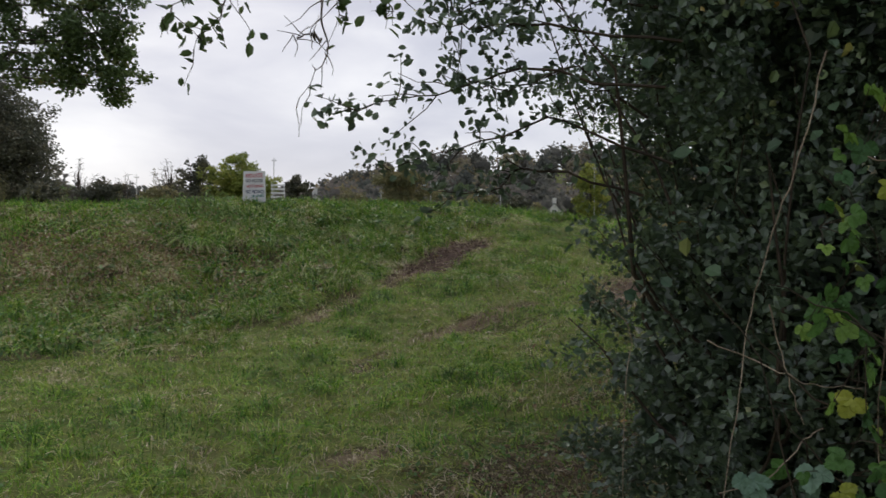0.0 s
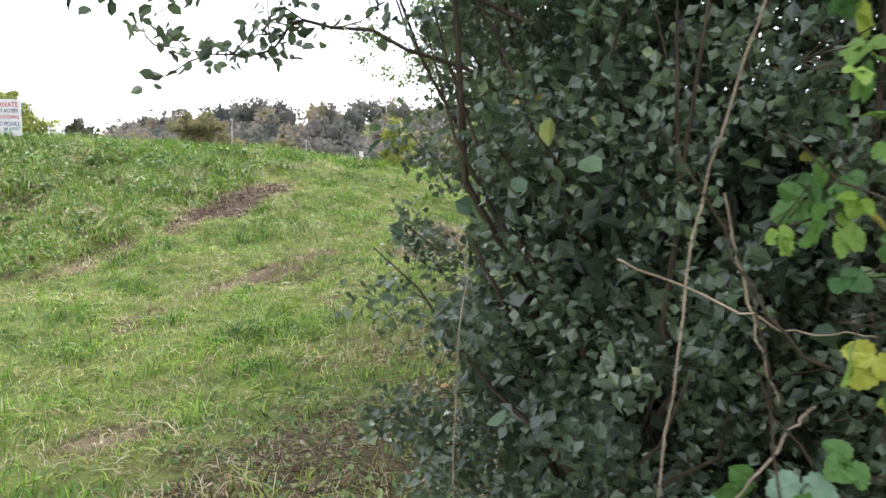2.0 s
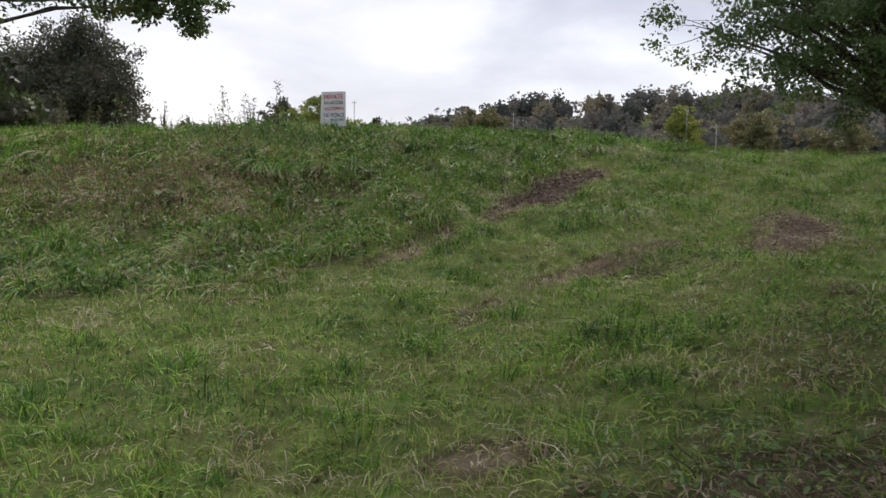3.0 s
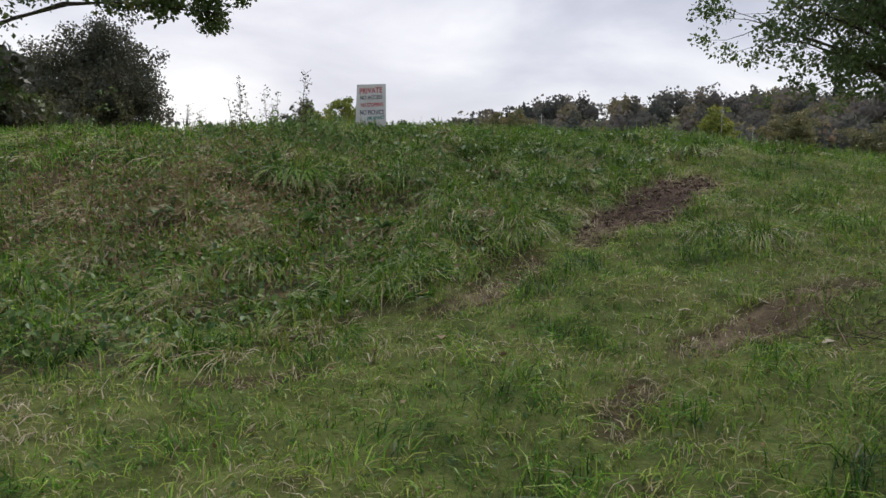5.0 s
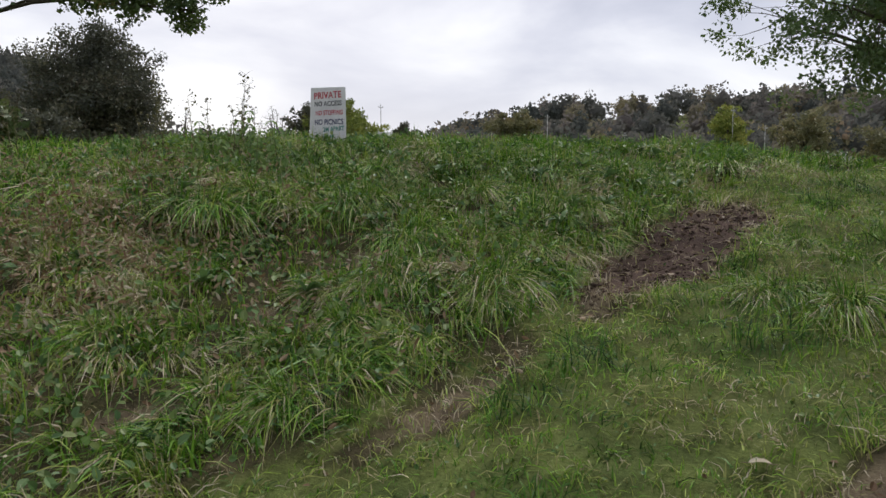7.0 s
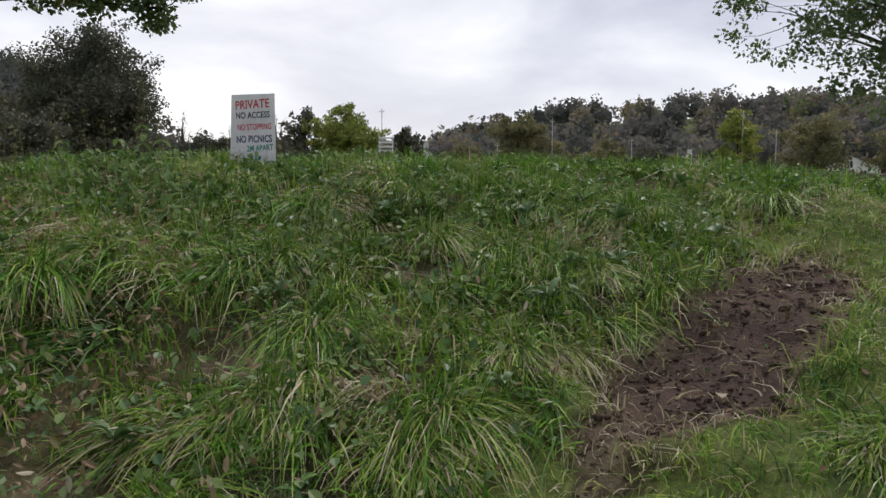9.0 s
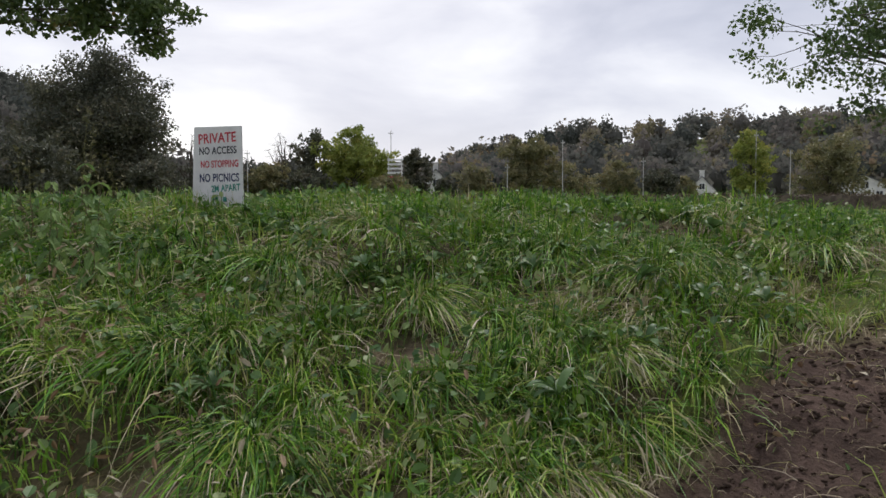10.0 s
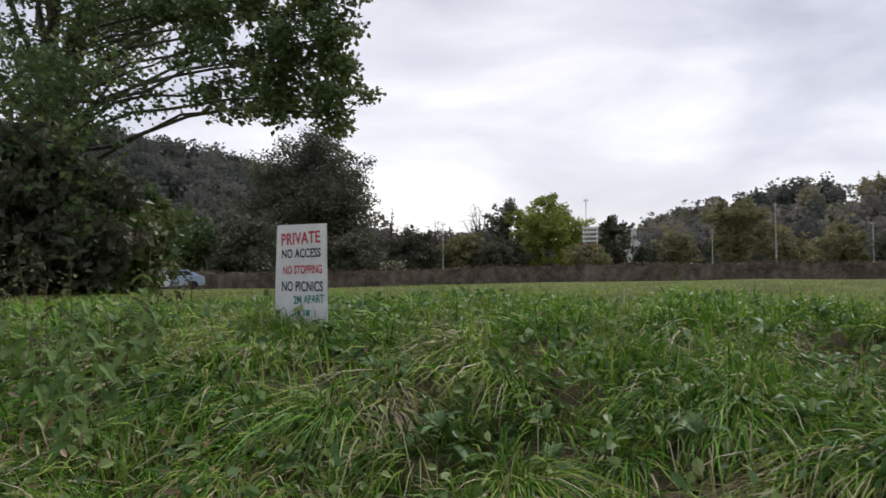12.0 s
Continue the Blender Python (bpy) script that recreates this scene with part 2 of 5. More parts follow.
def box(bm, x0, x1, y0, y1, z0, z1, bevel=0.0):
    made = bmesh.ops.create_cube(bm, size=1, matrix=Matrix.Translation(((x0 + x1) / 2, (y0 + y1) / 2, (z0 + z1) / 2)) @ Matrix.Diagonal((x1 - x0, y1 - y0, z1 - z0, 1)))
    if bevel:
        edges = list({e for v in made["verts"] for e in v.link_edges})
        bmesh.ops.bevel(bm, geom=edges, offset=bevel, segments=2, affect="EDGES")
    return bm


# ground sheet
# the 0.48 stop is moist soil, darkened further for the shade between tussocks
GROUND = material("turf", [(0.0, (0.07, 0.10, 0.03)), (0.30, (0.13, 0.155, 0.045)), (0.48, (0.075, 0.066, 0.032)), (0.62, (0.17, 0.135, 0.085)), (0.8, (0.13, 0.092, 0.066)), (1.0, (0.10, 0.068, 0.054))],
                  source="wear", rough=0.95, scale=4.0, vary=0.5, bump=0.8, fine=45.0, spec=0.1)
gx, gy = spread(-8, 5, 0.08, 1.11, 2500), spread(1, 18.5, 0.08, 1.11, 2500)
GX, GY = np.meshgrid(gx, gy)
GZ = height(GX, GY)
nx, ny = len(gx), len(gy)
idx = np.arange(nx * ny).reshape(ny, nx)
quads = np.stack([idx[:-1, :-1], idx[:-1, 1:], idx[1:, 1:], idx[1:, :-1]], -1).reshape(-1, 4)
rank_g, dry_g = zone(GX, GY)
# the rank term leads to that dark stop, so shade under long grass is painted
wear = np.clip(0.20 + 0.22 * dry_g + 0.12 * ripple(GX, GY, 0.7, 21) + 0.30 * rank_g, 0.05, 0.5)
far_field = smooth(19, 24, GY)
wear = wear * (1 - far_field) + (0.33 + 0.12 * ripple(GX, GY, 6.0, 23)) * far_field
wear = np.maximum(np.maximum(wear, mud_mask(GX, GY)), 0.52 * litter_mask(GX, GY))
ground = new("ground", mesh_of("ground", np.stack([GX, GY, GZ], -1).reshape(-1, 3), [quads], GROUND, {"wear": wear.ravel()}, True))
tagged(ground, "grassy bank with worn muddy patches rising to a flat field", "ground", kind="structure")


def unit(v):
    return v / np.maximum(np.linalg.norm(v, axis=-1, keepdims=True), 1e-9)


def blades(name, P, tall, lean, width, tone, mat, droop=0.5, segs=3, tip_dry=0.0):
    """Grass blades: tapered strips that rise at P and bend over along lean, drier towards their tips."""
    n = len(P)
    roll = np.random.RandomState(n % 9973).normal(size=n) * 0.75
    side = unit(np.concatenate([unit(np.stack([-lean[:, 1], lean[:, 0]], -1) + 1e-6), roll[:, None]], 1))
    rows, tones = [], []
    amount = np.linalg.norm(lean, axis=1)
    flat = np.concatenate([unit(lean + 1e-6), np.zeros((n, 1))], 1)
    for i in range(segs + 1):
        u = i / segs
        out = amount * u ** 1.6
        up = u - np.clip(amount, 0, 1.6) * droop * u ** 2.2
        c = P + flat * (out * tall)[:, None] + np.array([0, 0, 1.0]) * (up * tall)[:, None]
        if i < segs:
            w = width * (1.0 - 0.75 * u ** 1.5) / 2
            rows += [c - side * w[:, None], c + side * w[:, None]]
            tones += [np.clip(tone + tip_dry * u * u, 0, 1)] * 2
        else:
            rows.append(c)
            tones.append(np.clip(tone + tip_dry, 0, 1))
    V = np.stack(rows, 1)
    k = V.shape[1]
    base = (np.arange(n) * k)[:, None]
    q = np.concatenate([base + np.array([[2 * i, 2 * i + 1, 2 * i + 3, 2 * i + 2]]) for i in range(segs - 1)]) if segs > 1 else np.zeros((0, 4), int)
    t = base + np.array([[2 * segs - 2, 2 * segs - 1, 2 * segs]])
    return mesh_of(name, V.reshape(-1, 3), [q, t] if len(q) else [t], mat, {"tone": np.stack(tones, 1).ravel()}, True)


def leaves(name, P, rng, size, mat, tone, long=1.6, oval=True, up=0.4, along=None):
    """Many small leaves at P, each a folded oval (or a lozenge when far off), turned at random."""
    n = len(P)
    d = unit(rng.normal(size=(n, 3)) + (0 if along is None else along))
    nrm = unit(rng.normal(size=(n, 3)) + np.array([0, 0, up * 2.5]))
    s = unit(np.cross(d, nrm))
    nrm = np.cross(s, d)
    L = (size * rng.uniform(0.65, 1.25, n))[:, None]
    W = L / long / 2
    fold = nrm * W * 0.35
    if oval:
        V = np.stack([P, P + d * L * 0.28 + s * W * 0.85 + fold, P + d * L * 0.68 + s * W * 0.8 + fold, P + d * L,
                      P + d * L * 0.68 - s * W * 0.8 + fold, P + d * L * 0.28 - s * W * 0.85 + fold], 1)
        pat = np.array([[0, 1, 2, 3], [0, 3, 4, 5]])
    else:
        V = np.stack([P, P + d * L * 0.5 + s * W + fold, P + d * L, P + d * L * 0.5 - s * W + fold], 1)
        pat = np.array([[0, 1, 2], [0, 2, 3]])
    k = V.shape[1]
    F = ((np.arange(n) * k)[:, None, None] + pat[None]).reshape(-1, pat.shape[1])
    return mesh_of(name, V.reshape(-1, 3), [F], mat, {"tone": np.repeat(tone, k)})


def tubes(name, lines, mat, sides=6):
    """One mesh of tapered limbs: lines of (points (k, 3), radii (k,))."""
    VV, FF, off = [], [], 0
    ang = np.arange(sides) * 2 * np.pi / sides
    for pts, rad in lines:
        pts, rad = np.asarray(pts, float), np.asarray(rad, float)
        tang = unit(np.gradient(pts, axis=0))
        ref = np.array([0.31, 0.95, 0.05]) if abs(tang[0][1]) < 0.9 else np.array([1.0, 0.1, 0])
        a = unit(np.cross(tang, ref))
        b = np.cross(tang, a)
        ring = pts[:, None] + rad[:, None, None] * (np.cos(ang)[None, :, None] * a[:, None] + np.sin(ang)[None, :, None] * b[:, None])
        k = len(pts)
        VV.append(ring.reshape(-1, 3))
        i = np.arange(k - 1)[:, None] * sides
        j = np.arange(sides)[None]
        j2 = (j + 1) % sides
        FF.append((off + np.stack([i + j, i + j2, i + sides + j2, i + sides + j], -1)).reshape(-1, 4))
        off += k * sides
    return mesh_of(name, np.concatenate(VV), [np.concatenate(FF)], mat, None, True)


def bent(a, b, r0, r1, rng, k=6, wobble=0.08, sag=0.0):
    """A crooked tapering line from a to b."""
    a, b = np.asarray(a, float), np.asarray(b, float)
    u = np.linspace(0, 1, k)[:, None]
    d = np.linalg.norm(b - a)
    w = np.cumsum(rng.normal(size=(k, 3)), 0) * wobble * d / k
    w = w - u * w[-1] * 0.9
    w[0] = 0
    pts = a + (b - a) * u + w
    pts[:, 2] += sag * d * np.sin(np.pi * u[:, 0])
    return pts, np.linspace(r0, r1, k)


def tree(name, label, at, tall, wide, leaf_mat, seed, leaf=0.25, count=6000, trunk=0.3, low=0.25, twiggy=1.0, extra=(), group="", category="tree", tone=(0.0, 1.0), lobes=26, oval=False, clump=None):
    """A tree: a trunk that forks into limbs, twigs at their ends, and a crown of leaf clumps with gaps.
    extra: ends of long boughs, from the trunk's foot."""
    rng = np.random.RandomState(seed)
    clump = clump or wide * 0.045
    th = thing(name, label, category, at, group)
    fork = tall * (low + 0.08)
    stem = bent((0, 0, -0.3), (rng.normal() * 0.02 * tall, rng.normal() * 0.02 * tall, tall * 0.72), trunk, trunk * 0.25, rng, 9, 0.05)
    part("trunk", tubes("trunk", [stem], BARK, 9), None, th)
    # clump centres fill an egg whose surface is uneven
    c = []
    while len(c) < lobes:
        p = rng.uniform(-1, 1, 3)
        r = np.linalg.norm(p)
        if 0.35 < r < 0.95:
            z = tall * (low + (1 - low) * (0.5 + 0.5 * p[2]))
            taper = 1.0 - 0.35 * max(p[2], 0) ** 2
            c.append((p[0] * wide / 2 * taper, p[1] * wide / 2 * taper, z))
    c = [np.array(v) for v in c] + [np.array(v, float) for v in extra]
    lines, tips, radii = [], [], []
    for i, p in enumerate(c):
        k = int(np.clip(np.interp(p[2] * (0.95 if i >= lobes else 0.6), stem[0][:, 2], np.arange(9)), 2, 8))
        limb = bent(stem[0][k], p, stem[1][k] * (0.26 if i >= lobes else 0.5), trunk * 0.05, rng, 7, 0.16, 0.05)
        lines.append(limb)
        far = i >= lobes
        for j in range(int((9 if far else 6) * twiggy)):
            m = rng.randint(5 if far else 4, 7)
            e = limb[0][m] + rng.normal(size=3) * wide * (0.04 if far else 0.085) * np.array([1, 1, 0.8])
            lines.append(bent(limb[0][m], e, trunk * 0.06, trunk * 0.012, rng, 4, 0.15))
            tips.append(e)
            radii.append(clump * (0.7 if far else 1.0))
        tips.append(p)
        radii.append(clump * (0.9 if far else 1.25))
    part("branching", tubes("branching", lines, BARK, 5), None, th)
    if count:
        tips, radii = np.array(tips), np.array(radii)
        pick = rng.randint(0, len(tips), count)
        P = tips[pick] + unit(rng.normal(size=(count, 3))) * (1.75 * radii[pick] * rng.uniform(0, 1, count) ** 0.45)[:, None] * np.array([1, 1, 0.62])
        shade = rng.uniform(tone[0], tone[1], len(tips))[pick]
        t = np.clip(shade * 0.6 + rng.uniform(tone[0], tone[1], count) * 0.4, 0, 1)
        part("crown", leaves("crown", P, rng, leaf, leaf_mat, t, 1.4, oval, up=0.08), None, th)
    return th


# ---- beyond the bank ----
rng = np.random.RandomState(5)


def at_bearing(left, dist, eye=(-0.86, 11.4)):
    a = radians(left)
    x, y = eye[0] - dist * math.sin(a), eye[1] + dist * math.cos(a)
    return x, y, float(height(x, y))


def far_wood():
    bm = bmesh.new()
    bmesh.ops.create_icosphere(bm, subdivisions=2, radius=1)
    bv = np.array([v.co[:] for v in bm.verts])
    bf = np.array([[v.index for v in f.verts] for f in bm.faces])
    bm.free()
    P, T, V, F, C = [], [], [], [], []
    for i in range(1150):
        left, r = rng.uniform(-48, 66) if i % 3 else rng.uniform(30, 60), rng.uniform(140, 345)
        a = radians(left)
        x, y = AX - r * math.sin(a), AY + r * math.cos(a)
        z = float(height(x, y))
        if 9 < left < 27 and r > 200 and rng.uniform() < 0.5:
            continue
        wide, tall = rng.uniform(6, 11), rng.uniform(7, 12.5)
        half = np.array([wide / 2, wide / 2, tall / 2])
        k, ph, hue = 200, rng.uniform(0, 6, 3), rng.beta(1.6, 2.2) * (0.5 if left > 24 else 1.0)
        q = unit(rng.normal(size=(k, 3))) * rng.uniform(0.62, 1.0, (k, 1))
        q = q + 0.13 * np.sin(q * 6 + ph)
        mid = np.array([x, y, z + tall * 0.5])
        P.append(mid + q * half)
        T.append(np.clip(hue + rng.normal(size=k) * 0.06, 0, 1))
        b = bv * 0.58 + 0.10 * np.sin(bv * 6 + ph) + 0.05 * np.sin(bv * 17 + ph)
        F.append(bf + len(V) * len(bv))
        V.append(mid + b * half)
        C.append(np.full(len(bv), hue))
    lm = leaves("far_wood", np.concatenate(P), rng, 1.25, HAZED_WOOD_LEAF, np.concatenate(T), 1.2, False, up=0.0)
    tagged(new("far_wood", lm), "dull brown and green autumn woodland covering the distant hillsides", "woodland", kind="stuff")
    cm = mesh_of("far_wood_crowns", np.concatenate(V), [np.concatenate(F)], HAZED_WOOD_LEAF, {"tone": np.concatenate(C)}, True)
    tagged(new("far_wood_crowns", cm), "rounded massed crowns of the distant autumn woodland", "woodland", kind="stuff")


far_wood()


def hedge(name, label, a, b, high, thick, mat, seed, per=260, leaf=0.16):
    """A clipped hedge from a to b: a dense dark core of stems under a shell of leaves."""
    r = np.random.RandomState(seed)
    a, b = np.array(a, float), np.array(b, float)
    d = b - a
    n = int(np.linalg.norm(d) * per)
    u, v, w = r.uniform(0, 1, n), r.uniform(-1, 1, n), r.uniform(0, 1, n) ** 0.7
    side = np.array([-d[1], d[0]]) / np.linalg.norm(d)
    xy = a + d * u[:, None] + side * (v * thick / 2 * (0.8 + 0.2 * np.sin(u * 97)))[:, None]
    z = height(xy[:, 0], xy[:, 1]) + w * high * (1 + 0.05 * np.sin(u * 61) + 0.03 * np.sin(u * 213))
    th = thing(name, label, "hedge")
    high0 = high
    bm = bmesh.new()
    k = 140
    ring = []
    for i in range(k + 1):
        p = a + d * i / k
        g = float(height(*p))
        high = high0 * (1 + 0.05 * math.sin(i * 1.7) + 0.04 * math.sin(i * 4.1))
        ring.append([bm.verts.new((p[0] + side[0] * s * thick * 0.36, p[1] + side[1] * s * thick * 0.36, g + h)) for s, h in ((-0.8, -0.2), (-0.75, high * 0.9), (0.75, high * 0.9), (0.8, -0.2))])
    for p, q in zip(ring, ring[1:]):
        for j in range(3):
            bm.faces.new((p[j], q[j], q[j + 1], p[j + 1]))
    bm.faces.new(ring[0])
    bm.faces.new(ring[-1][::-1])
    part("core", bm, HEDGE_CORE, th)
    part("foliage", leaves("foliage", np.column_stack([xy, z]), r, leaf, mat, np.clip(r.beta(2, 2, n) + 0.25 * np.sin(u * 40), 0, 1), 1.6, False, up=0.0), None, th)
    return th


hedge("clipped_hedge", "long low clipped brown-green hedge along the field's far side", (-46, 58), (60, 92), 1.3, 1.6, HEDGE_LEAF, 3)

# the big tree whose boughs hang over the field
EXTRA_BOUGHS = [(12.0, 0.3, 5.55), (11.6, 0.3, 6.2), (10.2, 0.0, 5.9), (9.5, -0.3, 6.9), (12.1, 0.0, 6.7), (12.1, -0.3, 7.7), (11.0, 0.3, 8.8), (11.7, 0.0, 9.2), (10.4, 0.0, 7.6), (8.9, -0.3, 9.1), (8.0, -0.3, 8.1), (7.3, 0.3, 9.7), (5.7, -0.3, 9.5), (12.1, 0.0, 8.4), (11.9, 0.2, 7.1)]
tree("oak_tree", "large dark green broad-leaved tree with long drooping boughs over the field", (-25, 31, float(height(-25, 31))), 16, 11.0, OAK_LEAF, 11, leaf=0.2, count=24000, trunk=0.5, low=0.45, lobes=22, clump=0.42,
     extra=EXTRA_BOUGHS)
tree("ash_tree", "light green tree with thin open foliage and bare twigs showing", (-22, 28, float(height(-22, 28))), 8.0, 9, ASH_LEAF, 15, leaf=0.2, count=7000, trunk=0.2, low=0.3, lobes=26, clump=0.42)
tree("field_tree", "tall green tree with light feathery foliage beside the field", (18.5, 44, float(height(18.5, 44))), 17, 21.5, ASH_LEAF, 12, leaf=0.23, count=56000, trunk=0.45, low=0.17, lobes=100, clump=0.52)
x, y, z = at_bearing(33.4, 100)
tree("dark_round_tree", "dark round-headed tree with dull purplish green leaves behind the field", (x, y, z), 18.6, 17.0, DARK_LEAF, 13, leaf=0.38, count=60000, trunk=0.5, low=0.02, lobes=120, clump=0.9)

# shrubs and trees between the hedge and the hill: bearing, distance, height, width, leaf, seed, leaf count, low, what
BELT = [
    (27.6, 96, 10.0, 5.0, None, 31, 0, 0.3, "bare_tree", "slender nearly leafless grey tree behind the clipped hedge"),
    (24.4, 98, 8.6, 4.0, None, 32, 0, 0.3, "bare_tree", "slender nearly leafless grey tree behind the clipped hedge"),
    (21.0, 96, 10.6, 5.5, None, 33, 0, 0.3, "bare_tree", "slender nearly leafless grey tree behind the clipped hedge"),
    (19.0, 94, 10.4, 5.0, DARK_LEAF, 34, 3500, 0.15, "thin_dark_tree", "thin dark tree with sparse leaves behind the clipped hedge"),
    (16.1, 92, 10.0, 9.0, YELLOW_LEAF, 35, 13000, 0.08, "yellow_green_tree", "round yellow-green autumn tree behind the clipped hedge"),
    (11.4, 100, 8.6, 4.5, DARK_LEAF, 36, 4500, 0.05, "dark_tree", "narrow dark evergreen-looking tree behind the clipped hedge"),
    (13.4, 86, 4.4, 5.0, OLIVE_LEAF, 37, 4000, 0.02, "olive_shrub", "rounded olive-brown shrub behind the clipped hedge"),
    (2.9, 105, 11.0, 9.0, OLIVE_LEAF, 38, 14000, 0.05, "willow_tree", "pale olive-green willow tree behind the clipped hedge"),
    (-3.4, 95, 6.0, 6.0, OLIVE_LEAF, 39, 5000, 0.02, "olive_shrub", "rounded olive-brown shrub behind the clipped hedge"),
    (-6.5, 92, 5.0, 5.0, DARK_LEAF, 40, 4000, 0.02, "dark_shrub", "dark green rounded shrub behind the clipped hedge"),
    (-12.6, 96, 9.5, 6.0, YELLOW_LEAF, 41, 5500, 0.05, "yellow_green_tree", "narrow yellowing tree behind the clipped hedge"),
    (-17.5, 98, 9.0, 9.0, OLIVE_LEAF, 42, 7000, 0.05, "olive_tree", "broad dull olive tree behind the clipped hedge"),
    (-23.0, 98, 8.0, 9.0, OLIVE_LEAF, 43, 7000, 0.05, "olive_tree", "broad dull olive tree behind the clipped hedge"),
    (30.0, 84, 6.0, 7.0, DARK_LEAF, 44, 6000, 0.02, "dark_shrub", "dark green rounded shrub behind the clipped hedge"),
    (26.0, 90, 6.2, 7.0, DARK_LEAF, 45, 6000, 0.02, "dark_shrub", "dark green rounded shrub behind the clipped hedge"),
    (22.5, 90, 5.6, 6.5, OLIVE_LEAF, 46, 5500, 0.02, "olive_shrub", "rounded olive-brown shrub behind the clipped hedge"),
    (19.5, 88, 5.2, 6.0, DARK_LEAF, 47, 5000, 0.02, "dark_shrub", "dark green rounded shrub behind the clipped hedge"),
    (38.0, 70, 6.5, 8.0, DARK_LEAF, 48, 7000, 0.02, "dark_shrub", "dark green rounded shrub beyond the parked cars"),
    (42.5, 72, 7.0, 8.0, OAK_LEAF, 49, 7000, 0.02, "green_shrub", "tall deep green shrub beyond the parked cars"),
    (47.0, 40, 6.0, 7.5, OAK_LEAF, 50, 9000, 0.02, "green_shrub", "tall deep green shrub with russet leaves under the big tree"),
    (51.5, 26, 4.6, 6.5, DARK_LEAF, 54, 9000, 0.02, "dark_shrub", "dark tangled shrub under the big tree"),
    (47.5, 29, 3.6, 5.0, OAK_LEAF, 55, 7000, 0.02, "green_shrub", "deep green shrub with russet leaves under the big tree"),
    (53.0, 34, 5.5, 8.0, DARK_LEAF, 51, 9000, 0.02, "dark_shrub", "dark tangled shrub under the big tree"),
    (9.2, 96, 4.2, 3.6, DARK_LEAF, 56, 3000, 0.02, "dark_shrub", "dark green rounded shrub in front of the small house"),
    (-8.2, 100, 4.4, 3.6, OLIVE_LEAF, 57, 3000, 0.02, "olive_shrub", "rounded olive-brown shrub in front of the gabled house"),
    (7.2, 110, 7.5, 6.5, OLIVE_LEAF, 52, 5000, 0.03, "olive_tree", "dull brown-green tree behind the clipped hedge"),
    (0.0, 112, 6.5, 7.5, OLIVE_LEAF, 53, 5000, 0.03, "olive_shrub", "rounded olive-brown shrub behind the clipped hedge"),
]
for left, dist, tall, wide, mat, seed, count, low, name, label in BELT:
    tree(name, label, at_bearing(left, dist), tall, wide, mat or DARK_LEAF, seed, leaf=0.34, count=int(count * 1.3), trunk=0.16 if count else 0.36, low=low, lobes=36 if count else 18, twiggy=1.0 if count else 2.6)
hedge("flowering_shrub", "low shrub with creamy white flowers beside the hedge", at_bearing(28.4, 62)[:2], at_bearing(26.6, 62)[:2], 1.9, 1.6, CREAM, 8, per=500, leaf=0.18)

# poles beside the road: bearing, distance, height
POLE = material("grey_pole", [(0.3, (0.42, 0.42, 0.40)), (0.7, (0.58, 0.57, 0.54))], source="noise", rough=0.7, scale=2.0, vary=0.15)
for left, dist, tall in [(23.8, 88, 6.9), (13.3, 92, 9.6), (4.6, 92, 5.5), (0.5, 96, 8.6), (-5.3, 92, 6.0), (-12.9, 94, 8.8), (-15.1, 92, 6.5), (39.8, 82, 6.5)]:
    th = thing("utility_pole", "slim pale grey utility pole beside the far road", "pole", at_bearing(left, dist), turn=30)
    part("post", tubes("post", [(np.array([[0, 0, -0.3], [0, 0, tall * 0.4], [0, 0, tall]]), [0.065, 0.055, 0.04])], POLE, 8), None, th)
    part("crossbar", box(bmesh.new(), -0.3, 0.3, -0.03, 0.03, tall - 0.42, tall - 0.36, 0.01), POLE, th)
    for cx in (-0.25, 0.25):
        part("insulator", box(bmesh.new(), cx - 0.03, cx + 0.03, -0.03, 0.03, tall - 0.36, tall - 0.24, 0.01), POLE, th)

# houses beyond the hedge
RENDER_WALL = material("white_render", [(0.3, (0.66, 0.65, 0.62)), (0.7, (0.8, 0.79, 0.75))], source="noise", rough=0.9, scale=1.2, vary=0.1, bump=0.2)
SLATE = material("slate", [(0.3, (0.10, 0.10, 0.11)), (0.7, (0.19, 0.18, 0.18))], source="noise", rough=0.7, scale=3.0, bump=0.3)
GLASS = material("dark_pane", [(0.3, (0.02, 0.022, 0.026)), (0.7, (0.05, 0.055, 0.06))], source="noise", rough=0.08, scale=1.0, spec=0.6)
FRAME_PAINT = material("white_frame", [(0.3, (0.70, 0.70, 0.68)), (0.7, (0.8, 0.8, 0.78))], source="noise", rough=0.5, scale=5.0, vary=0.06)


